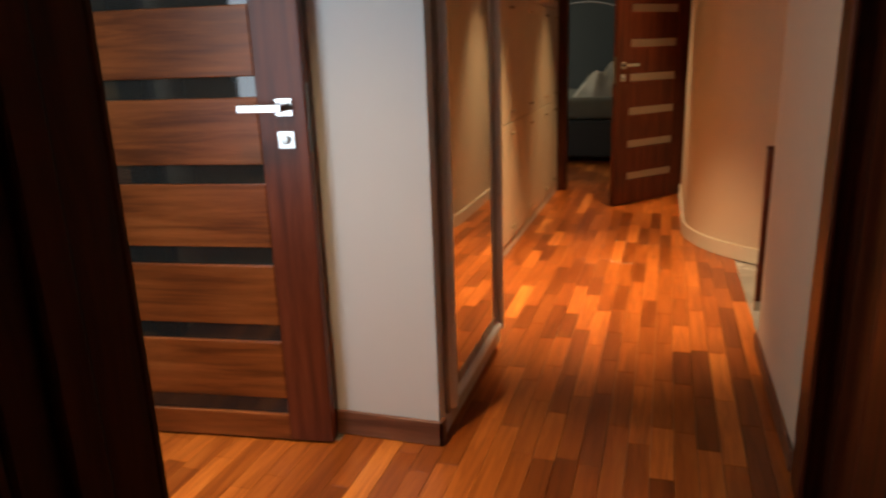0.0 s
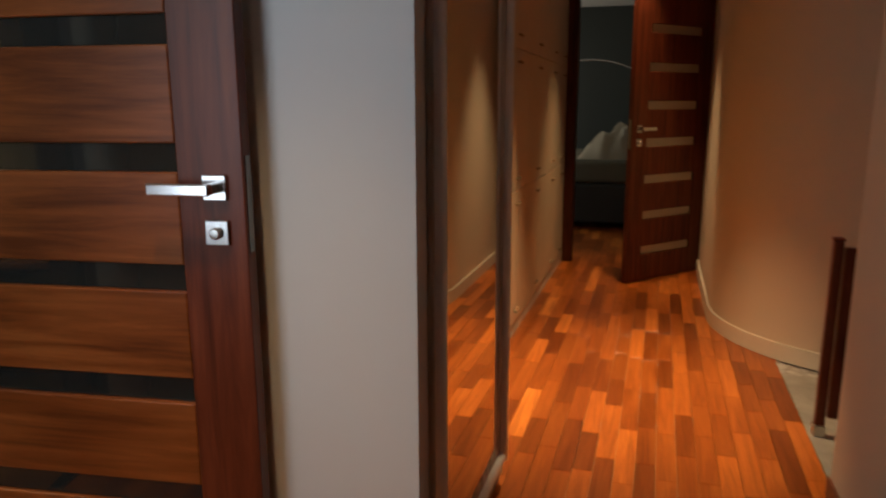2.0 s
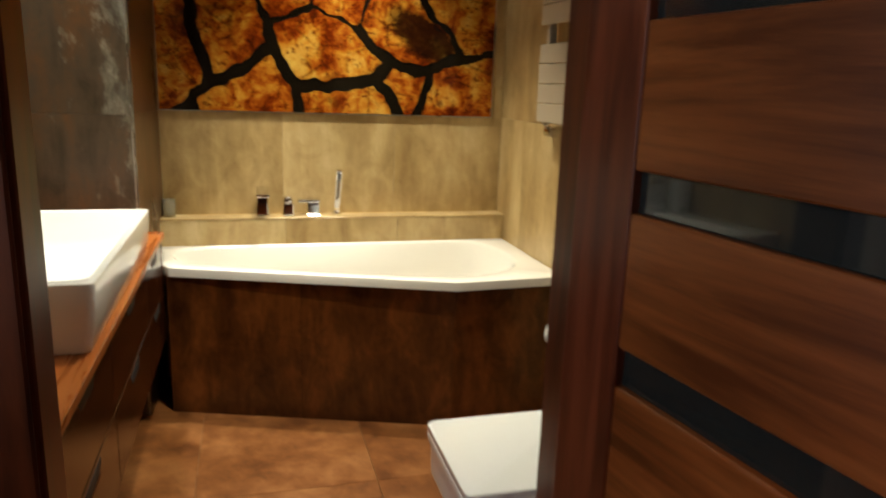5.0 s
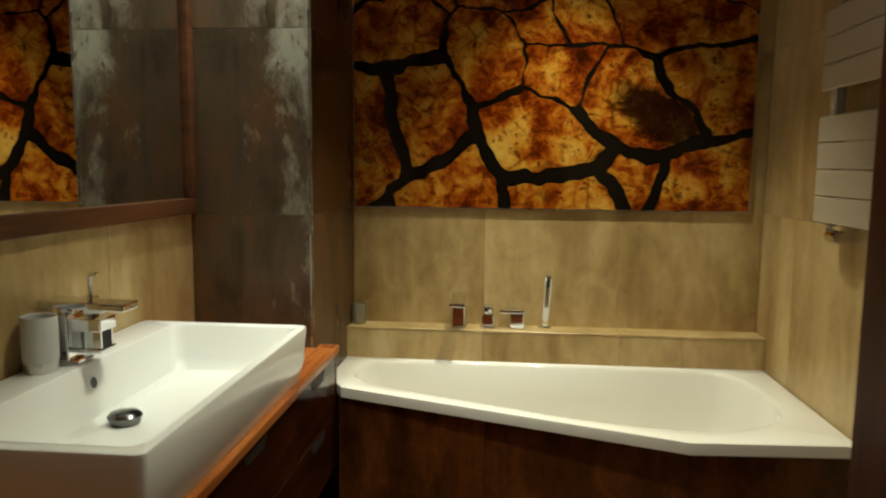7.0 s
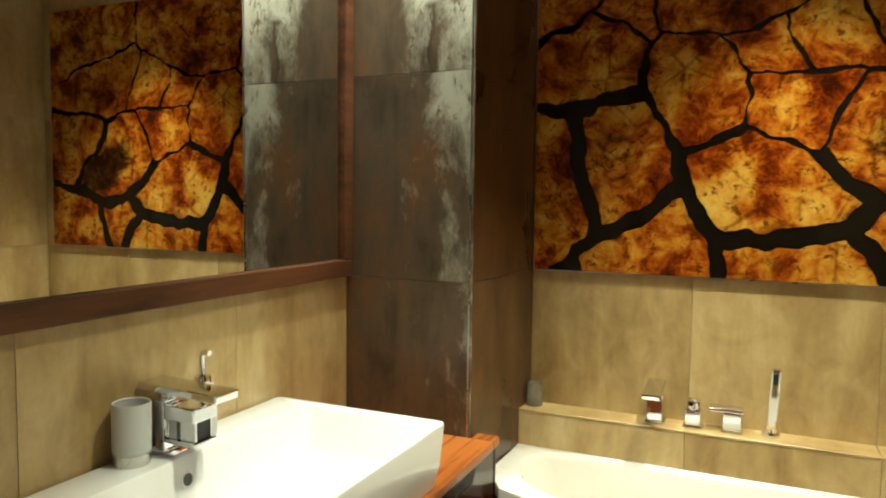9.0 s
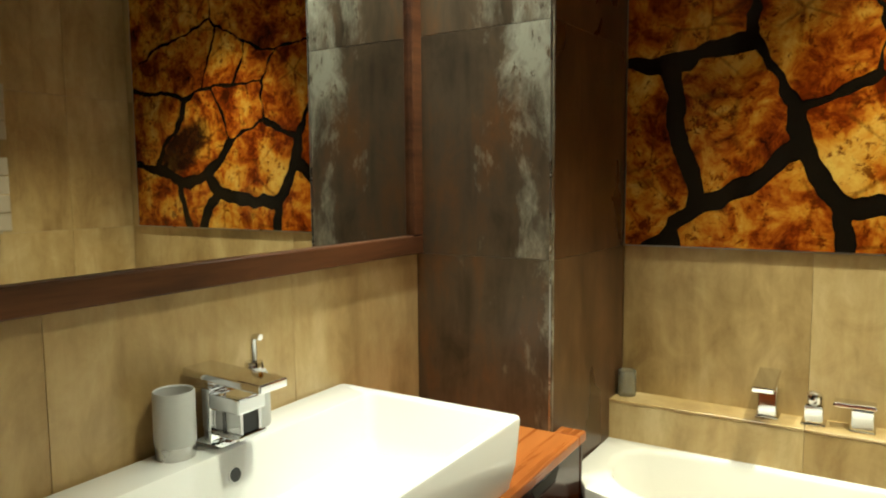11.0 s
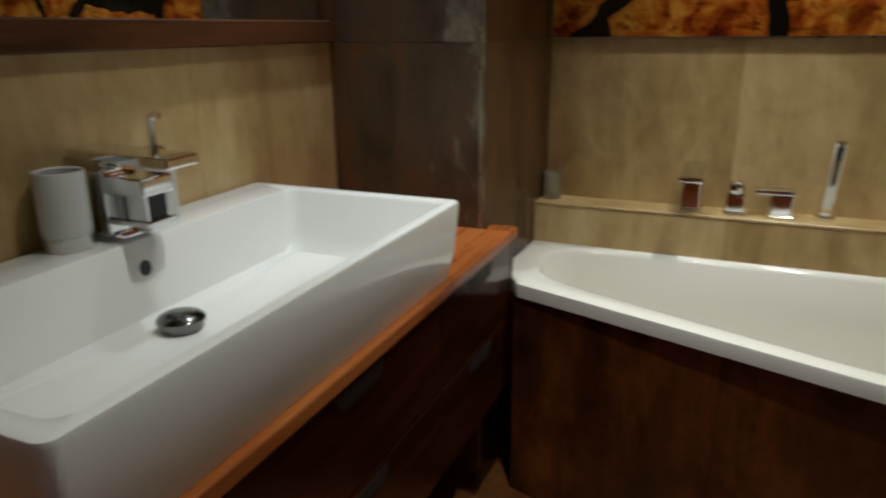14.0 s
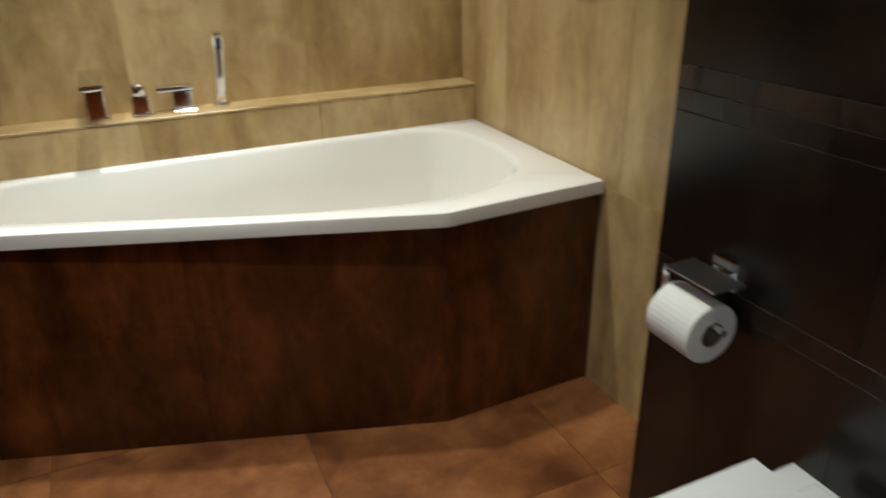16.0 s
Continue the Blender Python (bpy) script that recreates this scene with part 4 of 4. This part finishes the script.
part("valve_head", lathe(bmesh.new(), [(0.0, 0.0), (0.018, 0.0), (0.02, 0.01), (0.018, 0.055), (0.0, 0.058)], 18, Matrix.Translation((0.06, 0.045, 1.055)) @ Matrix.Rotation(radians(90), 4, "Y")), M_CHROME, rad, "", True)

# Downlights in the ceilings.
def downlight(at, label):
    d = empty("ceiling_downlight", label, "ceiling light", Matrix.Translation(at), "downlights")
    part("ring", lathe(bmesh.new(), [(0.036, 0.0), (0.048, 0.0), (0.048, -0.006), (0.036, -0.008), (0.036, 0.0)], 28), M_CHROME, d, "", True)
    part("bulb", lathe(bmesh.new(), [(0.0, -0.001), (0.035, -0.001), (0.035, -0.004), (0.0, -0.004)], 24), M_LAMP, d, "glowing lamp face")


for x, y, w, wide in BATH_SPOTS:
    downlight((x, y, BATH_H), "small round chrome recessed bathroom ceiling light")
downlight((0.30, -0.60, BATH_H), "small round chrome recessed light above the column")
for u, v, w in HALL_SPOTS:
    downlight(HALL @ Vector((u, v, HALL_H)), "small round chrome recessed hallway ceiling light")


# ---- doors ----
SLATS = [0.156, 0.410, 0.664, 0.919, 1.174, 1.429, 1.684, 1.930]


def slatted_door(name, m, label, glass, kind_mats, width, lift=0.0):
    """A leaf from its hinge along x, its seen face at -y: stiles, rails and glass slats."""
    W, T, H = width, 0.04, 2.05
    stile, rail = kind_mats
    d = empty(name, label, "door", m, kind="structure")
    part("stile", boxed(0.0, 0.138, -T / 2, T / 2, 0.008, H, 0.003, 2), stile, d)
    part("stile", boxed(W - 0.146, W, -T / 2, T / 2, 0.008, H, 0.003, 2), stile, d)
    z = 0.008
    for top in [s + lift for s in SLATS] + [H + 0.058]:
        part("rail", boxed(0.1385, W - 0.1465, -T / 2 + 0.001, T / 2 - 0.001, z, top - 0.059, 0.0035, 2), rail, d)
        if top < H:
            part("glass_slat", boxed(0.1387, W - 0.1467, -0.006, 0.006, top - 0.0585, top - 0.0005), glass, d, "dark glass slat" if glass == M_DGLASS else "glass slat coloured pale as if lit")
        z = top
    part("latch_plate", boxed(W, W + 0.002, -0.011, 0.011, 0.95, 1.15), M_DARKCHROME, d)
    for sgn in (-1, 1):
        f = lambda a, b: sorted((sgn * a, sgn * b))
        hx = W - 0.062
        part("rosette", boxed(hx - 0.026, hx + 0.026, *f(T / 2, T / 2 + 0.009), 1.059, 1.111, 0.002), M_SATIN, d)
        ha = part("door_handle", boxed(hx - 0.010, hx + 0.010, *f(T / 2 + 0.009, T / 2 + 0.05), 1.075, 1.095, 0.002), M_SATIN, d, "flat satin metal lever handle")
        part("lever", boxed(hx - 0.125, hx + 0.010, *f(T / 2 + 0.04, T / 2 + 0.054), 1.073, 1.097, 0.003), M_SATIN, ha)
        lk = part("lock_rosette", boxed(hx - 0.026, hx + 0.026, *f(T / 2, T / 2 + 0.009), 0.966, 1.018, 0.002), M_SATIN, d, "square metal lock rosette")
        part("turn_knob", lathe(bmesh.new(), [(0.0, 0.0), (0.013, 0.0), (0.013, 0.008), (0.010, 0.014), (0.0, 0.015)], 18, Matrix.Translation((hx, sgn * (T / 2 + 0.009), 0.992)) @ Matrix.Rotation(radians(-90 * sgn), 4, "X")), M_STEEL, lk, "", True)
    for zz in (0.25, 1.0, 1.78):
        part("hinge", lathe(bmesh.new(), [(0.0, zz - 0.04), (0.007, zz - 0.04), (0.007, zz + 0.04), (0.0, zz + 0.04)], 12, Matrix.Translation((-0.006, T / 2 - 0.004, 0))), M_STEEL, d, "", True)
    return d


lx, ly = 0.125, -0.992
bath_leaf = Matrix(((lx, -ly, 0, 1.285), (ly, lx, 0, -2.207), (0, 0, 1, 0), (0, 0, 0, 1)))
slatted_door("door_bathroom", bath_leaf, "open walnut door with dark horizontal glass slats and a square handle", M_DGLASS, (M_STILE, M_RAIL), 0.855)
# The bedroom door, half open, hinged at the curved wall's end.
ba = Vector((3.69 - 4.32, -0.21 + 0.745, 0)).normalized()
bed_leaf = HALL @ Matrix(((ba.x, -ba.y, 0, 4.312), (ba.y, ba.x, 0, -0.785), (0, 0, 1, 0), (0, 0, 0, 1)))
slatted_door("door_bedroom", bed_leaf, "half-open walnut bedroom door with glass slats coloured pale as lit", M_LITGLASS, (M_STILE, M_STILE), 0.805, 0.10)
door_frame("door_frame_bedroom", -0.81, 0.19, 4.34, 4.46, 2.06, HALL @ Matrix(((0, 1, 0, 0), (1, 0, 0, 0), (0, 0, 1, 0), (0, 0, 0, 1))), "dark wooden frame of the bedroom doorway")

# Dark casing of the starting doorway and of the side doorway.
fr = empty("door_frame_start", "very dark wooden door frame beside the start", "door frame", HALL, kind="structure")
part("jamb", boxed(-1.545, -1.385, -0.1480, -0.1110, 0, 2.1, 0.003), M_CASING, fr)
part("stop", boxed(-1.50, -1.46, -0.1625, -0.1485, 0, 2.1, 0.003), M_CASING, fr)
# Black strip painted in for the shaded gap at the rebate.
part("gap_strip", boxed(-1.4595, -1.452, -0.1535, -0.1485, 0, 2.1), M_BLACK, fr, "black strip for the shaded gap beside the stop")
part("casing", boxed(-1.560, -1.5455, -0.1450, -0.0300, 0, 2.1, 0.004), M_CASING, fr)
part("casing", boxed(-1.3845, -1.370, -0.1450, -0.0300, 0, 2.1, 0.004), M_CASING, fr)
fr = empty("door_frame_side", "dark wooden casing at the edge of a side doorway", "door frame", HALL, kind="structure")
part("casing", boxed(-0.075, 0.045, -1.0485, -1.034, 0, 2.1, 0.004), M_CASING, fr)
part("jamb", boxed(-0.03, 0.018, -1.192, -1.0495, 0, 2.1, 0.003), M_CASING, fr)

side = empty("door_side", "closed very dark plain wooden door beside the hallway start", "door", HALL, kind="structure")
for k in range(4):
    part("board", boxed(-0.895 + 0.215 * k, -0.684 + 0.215 * k, -1.150, -1.112, 0.008, 2.045, 0.004), M_CASING, side)
part("rosette", boxed(-0.86, -0.81, -1.1115, -1.103, 1.06, 1.11, 0.002), M_SATIN, side)
part("door_handle", boxed(-0.845, -0.72, -1.075, -1.062, 1.075, 1.095, 0.003), M_SATIN, side)
part("handle_neck", boxed(-0.845, -0.825, -1.1025, -1.0755, 1.077, 1.093, 0.002), M_SATIN, side)
part("jamb", boxed(-0.965, -0.90, -1.192, -1.055, 0, 2.1, 0.003), M_CASING, fr)
part("casing", boxed(-1.03, -0.93, -1.0545, -1.040, 0, 2.1, 0.004), M_CASING, fr)
part("head", boxed(-0.90, -0.03, -1.19, -1.06, 2.052, 2.1, 0.003), M_CASING, fr)

# ---- hallway things ----
hm = empty("hall_mirror", "tall hallway mirror in an aged silver moulded frame", "mirror", HALL)
part("glass", boxed(0.165, 0.745, -0.010, -0.004, 0.165, 2.2), M_MIRROR, hm, "clear mirror glass")


def moulding(bm, a, b, depth, m):
    """A rounded bar of the given width, along z, lying on the wall."""
    n = 8
    prof = [(a + (b - a) * k / n, -0.014 - depth * math.sin(math.pi * k / n) ** 0.6) for k in range(n + 1)]
    for z0, z1 in m:
        loft(bm, [[(x, y, z0) for x, y in prof] + [(b, -0.003, z0), (a, -0.003, z0)], [(x, y, z1) for x, y in prof] + [(b, -0.003, z1), (a, -0.003, z1)]], True, True)
    return bm


for a, e, s0, s1 in ((0.065, 0.165, 0.080, 0.128), (0.745, 0.845, 0.782, 0.830)):
    part("frame_bar", boxed(a, e, -0.013, -0.001, 0.075, 2.27, 0.003), M_HFRAME, hm)
    part("moulding", moulding(bmesh.new(), s0, s1, 0.020, [(0.09, 2.25)]), M_SILVERF, hm, "aged silver moulding", True)
part("frame_bar", boxed(0.166, 0.744, -0.013, -0.001, 0.075, 0.165, 0.003), M_HFRAME, hm)
part("frame_bar", boxed(0.166, 0.744, -0.013, -0.001, 2.2005, 2.27, 0.003), M_HFRAME, hm)
bm = moulding(bmesh.new(), 0.092, 0.128, 0.018, [(0.131, 0.779)])
bmesh.ops.transform(bm, matrix=Matrix(((0, 0, 1, 0), (0, 1, 0, 0), (1, 0, 0, 0), (0, 0, 0, 1))), verts=bm.verts)
part("moulding", bm, M_SILVERF, hm, "aged silver moulding", True)

cab_us = [0.90, 1.40, 2.04, 2.68, 3.32, 3.96, 4.25]
for u0, u1 in zip(cab_us, cab_us[1:]):
    c = empty("hall_cabinet", "tall cream built-in hallway cabinet with small dark knobs", "cabinet", HALL, "hall cabinets")
    part("body", boxed(u0 + 0.001, u1 - 0.001, 0.272, 0.825, 0.0, 2.4), M_CABF, c)
    part("plinth", boxed(u0 + 0.001, u1 - 0.001, 0.260, 0.2715, 0.0, 0.075), M_SKIRTW, c)
    um = (u0 + u1) / 2
    for z0, z1 in ((0.08, 0.799), (0.803, 1.53), (1.534, 2.395)):
        for a, e, uk in ((u0 + 0.0015, um - 0.0015, um - 0.03), (um + 0.0015, u1 - 0.0015, um + 0.03)):
            dr = part("door", boxed(a, e, 0.250, 0.2715, z0, z1, 0.002), M_CABF, c)
            for zk in (z0 + 0.065, z1 - 0.065):
                part("knob", lathe(bmesh.new(), [(0.0, 0.0), (0.005, 0.0), (0.005, 0.007), (0.009, 0.010), (0.008, 0.016), (0.0, 0.018)], 10, Matrix.Translation((uk, 0.250, zk)) @ Matrix.Rotation(radians(90), 4, "X")), M_KNOB, dr, "", True)
thing("wall_cabinet_filler", boxed(4.252, 4.34, 0.255, 0.82, 0, HALL_H), M_WALL, "narrow beige wall strip beside the cabinets", "wall", HALL, kind="structure")

guard = empty("stair_guard", "low red-brown wooden guard post beside the side opening", "railing", HALL)
part("post", boxed(1.475, 1.505, -1.12, -1.085, 0, 0.76, 0.005, 2), M_STILE, guard)
part("cap", boxed(1.472, 1.508, -1.123, -1.082, 0.7605, 0.775, 0.004), M_STILE, guard)
part("panel", boxed(1.475, 1.505, -2.3, -1.126, 0.08, 0.74, 0.003), M_STILE, guard)
part("foot", boxed(1.47, 1.51, -1.124, -1.081, 0.0, 0.05, 0.003), M_STEEL, guard, "metal foot")
thing("floor_landing", boxed(0.145, 2.13, -2.99, -1.07, -0.0075, 0.003), M_GREYT, "grey stone floor of the side space", "floor", HALL, kind="structure")

# Bed seen through the bedroom door.
bed = empty("bed", "dark upholstered bed with an olive-grey cover", "bed", HALL @ Matrix.Translation((5.95, -0.95, 0)))
part("base", boxed(0, 2.0, 0, 1.7, 0.06, 0.46, 0.03, 3), M_FABRIC, bed)
part("mattress", boxed(0.03, 1.97, 0.03, 1.67, 0.461, 0.70, 0.06, 4), M_SHEET, bed, "", True)
for x, y in ((0.1, 0.1), (0.1, 1.6), (1.9, 0.1), (1.9, 1.6)):
    part("leg", boxed(x - 0.03, x + 0.03, y - 0.03, y + 0.03, 0, 0.06), M_BLACK, bed)
bm = bmesh.new()
N1, N2 = 26, 26
grid = []
for i in range(N1):
    row = []
    for j in range(N2):
        x, y = 0.10 + 0.8 * i / (N1 - 1), 0.35 + 0.95 * j / (N2 - 1)
        e = math.sin(math.pi * i / (N1 - 1)) * math.sin(math.pi * j / (N2 - 1))
        z = 0.702 + e ** 0.6 * (0.24 + 0.24 * noise.noise((x * 5, y * 5, 1.0)) + 0.14 * noise.noise((x * 13, y * 10, 3.0)))
        row.append(bm.verts.new((x, y, max(z, 0.702))))
    grid.append(row)
for i in range(N1 - 1):
    for j in range(N2 - 1):
        bm.faces.new((grid[i][j], grid[i + 1][j], grid[i + 1][j + 1], grid[i][j + 1]))
bmesh.ops.solidify(bm, geom=bm.faces, thickness=0.012)
thing("throw_blanket", bm, M_THROW, "crumpled cream blanket lying on the bed", "blanket", HALL @ Matrix.Translation((5.95, -0.95, 0)), smooth=True)
lamp = empty("arc_lamp", "thin curved metal arc lamp in the bedroom", "floor lamp", HALL @ Matrix.Translation((7.6, 1.6, 0)))
part("arm", tube(bmesh.new(), [(0, -1.2 + 1.2 * math.cos(a), 0.03 + 1.75 * math.sin(a) ** 0.7) for a in np.linspace(0.02, 2.3, 24)], 0.011, 8), M_SATIN, lamp, "", True)
part("base", lathe(bmesh.new(), [(0.0, 0.0), (0.15, 0.0), (0.15, 0.02), (0.02, 0.03), (0.0, 0.03)], 28), M_SATIN, lamp, "", True)

# Window that lights the hallway by the bathroom door.
win = empty("window_hall", "white framed window beside the first doorway", "window", HALL, kind="structure")
for v0, v1, z0, z1 in ((0.10, 0.15, 0.75, 2.15), (0.95, 1.0, 0.75, 2.15), (0.1505, 0.9495, 0.75, 0.80), (0.1505, 0.9495, 2.10, 2.15)):
    part("window_frame", boxed(-1.50, -1.43, v0, v1, z0, z1, 0.004), M_SKIRTW, win)
part("window_sill", boxed(-1.425, -1.36, 0.08, 1.02, 0.72, 0.7495, 0.005), M_SKIRTW, win)
pane = part("pane", boxed(-1.470, -1.462, 0.1505, 0.9495, 0.8005, 2.0995), M_PANE, win)
pane.visible_shadow = False

# ---- pieces of walls and floors ----
tile_field(wall_back, wall_frame((0.3, 0.008), (2.0, 0.008), (1, -1)), 1.7, ZS, [0.125, 0.63, 1.13, RIGHT - 0.3], M_BEIGE)
tile_field(wall_left, VAN @ Matrix.Translation((0, -0.008, 0)), 1.5, [0.0, 0.567, 1.1455], [0.002, 0.487, 1.024, 1.565], M_BEIGE)
tile_field(wall_left, VAN @ Matrix.Translation((0, -0.008, 0)), 1.5, [2.212, BATH_H], [0.002, 0.487, 1.024, 1.565], M_BEIGE)
tile_field(wall_right, m_right @ Matrix.Translation((0, -0.008, 0)), 2.2, ZS, [0.002, 0.30, 0.86, 1.234], M_BEIGE)
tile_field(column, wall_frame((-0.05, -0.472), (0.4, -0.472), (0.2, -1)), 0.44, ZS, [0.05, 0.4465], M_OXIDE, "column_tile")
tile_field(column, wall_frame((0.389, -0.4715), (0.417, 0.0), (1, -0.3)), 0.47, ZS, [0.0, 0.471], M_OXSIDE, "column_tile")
part("corner_trim", boxed(0.3875, 0.3915, -0.4825, -0.4785, 0.0, BATH_H), M_STEEL, column, "thin metal tile edge")
BOX_X = [0.0, 0.40, 0.80]
MOS_X = [0.0, 0.035, 0.165, 0.295, 0.425, 0.555, 0.685, 0.80]
m_box = boxing_m @ Matrix.Translation((0, -0.008, 0))
tile_field(boxing, m_box, 0.9, [0.0, 0.575], BOX_X, M_BLACKT)
tile_field(boxing, m_box, 0.9, [0.575, 0.61], MOS_X, M_MOSAIC, "mosaic_tile")
tile_field(boxing, m_box, 0.9, [0.61, 0.872], BOX_X, M_BLACKT)
tile_field(boxing, m_box, 0.9, [0.872, 0.908, 0.945], MOS_X, M_MOSAIC, "mosaic_tile")
tile_field(boxing, m_box, 0.9, [0.945, 1.5, 2.1, BATH_H], BOX_X, M_BLACKT)
tile_field(boxing, boxing_m @ Matrix.Translation((0.008, -(RIGHT - 1.742), 0)) @ Matrix.Rotation(radians(90), 4, "Z"), 0.2, ZS, [0.0, RIGHT - 1.744], M_BLACKT)


def floor_tile(x0, x1, y0, y1):
    bm = boxed(-(x1 - x0) / 2 + 0.0008, (x1 - x0) / 2 - 0.0008, -(y1 - y0) / 2 + 0.0008, (y1 - y0) / 2 - 0.0008, -0.008, 0.0)
    ob = part("floor_tile", bm, M_FLOORT, bath_floor)
    ob.matrix_world = Matrix.Translation(((x0 + x1) / 2, (y0 + y1) / 2, 0))


for x0, x1 in ((0.0, 0.59), (0.59, 1.166), (1.166, 1.742), (1.742, 2.0)):
    for y0, y1 in ((-0.567, 0.0), (-1.123, -0.567), (-1.679, -1.123), (-2.10, -1.679)):
        floor_tile(x0, x1, y0, y1)
thing("threshold", boxed(JL + 0.012, JR - 0.012, OUT_Y, -2.102, -0.006, 0.004, 0.002), M_STEEL, "metal threshold strip in the bathroom doorway", "threshold", kind="structure")


def parquet():
    """Short hardwood planks along the hallway; the nearest as pieces, the rest in one mesh."""
    rnd, width = random.Random(11), 0.07
    meshes, far, count = {}, bmesh.new(), 0
    rows = []
    v = -1.56
    while v < 1.2:
        u = -4.6 - 0.45 * rnd.random()
        while u < 7.4:
            l = rnd.choice((0.3, 0.36, 0.42, 0.48))
            rows.append((u, u + l, v))
            u += l
        v += width
    for u0, u1, v0 in rows:
        u, v = (u0 + u1) / 2, v0 + width / 2
        p = HALL @ Vector((u, v, 0))
        if (v < -1.06 and u > 0.0) or p.y > OUT_Y - 0.04 and p.x < 1.6 or (v > 0.3 and 0.0 < u < 4.2) or (u > 4.4 and v < -1.0):
            continue
        near = -0.35 < u < 3.6 and -1.06 < v < 0.28
        w, l = width - 0.0012, u1 - u0 - 0.0012
        if near and count < 300:
            count += 1
            key = round(l, 3)
            if key not in meshes:
                bm = boxed(-l / 2, l / 2, -w / 2, w / 2, -0.008, 0.0)
                bmesh.ops.bevel(bm, geom=[e for e in bm.edges if all(q.co.z > -0.001 for q in e.verts)], offset=0.0006, segments=1, affect="EDGES")
                me = bpy.data.meshes.new("plank")
                bmesh.ops.recalc_face_normals(bm, faces=bm.faces)
                bm.to_mesh(me)
                bm.free()
                me.materials.append(M_PLANK)
                meshes[key] = me
            ob = new("plank", meshes[key])
            ob.parent = hall_floor
            ob.matrix_parent_inverse = hall_floor.matrix_world.inverted()
            ob.matrix_basis = HALL @ Matrix.Translation((u, v, 0))
        else:
            box(far, u0 + 0.0006, u1 - 0.0006, v0 + 0.0006, v0 + width - 0.0006, -0.008, 0.0)
    part("plank_field", far, M_PLANKS, hall_floor)["kind"] = "stuff"


parquet()
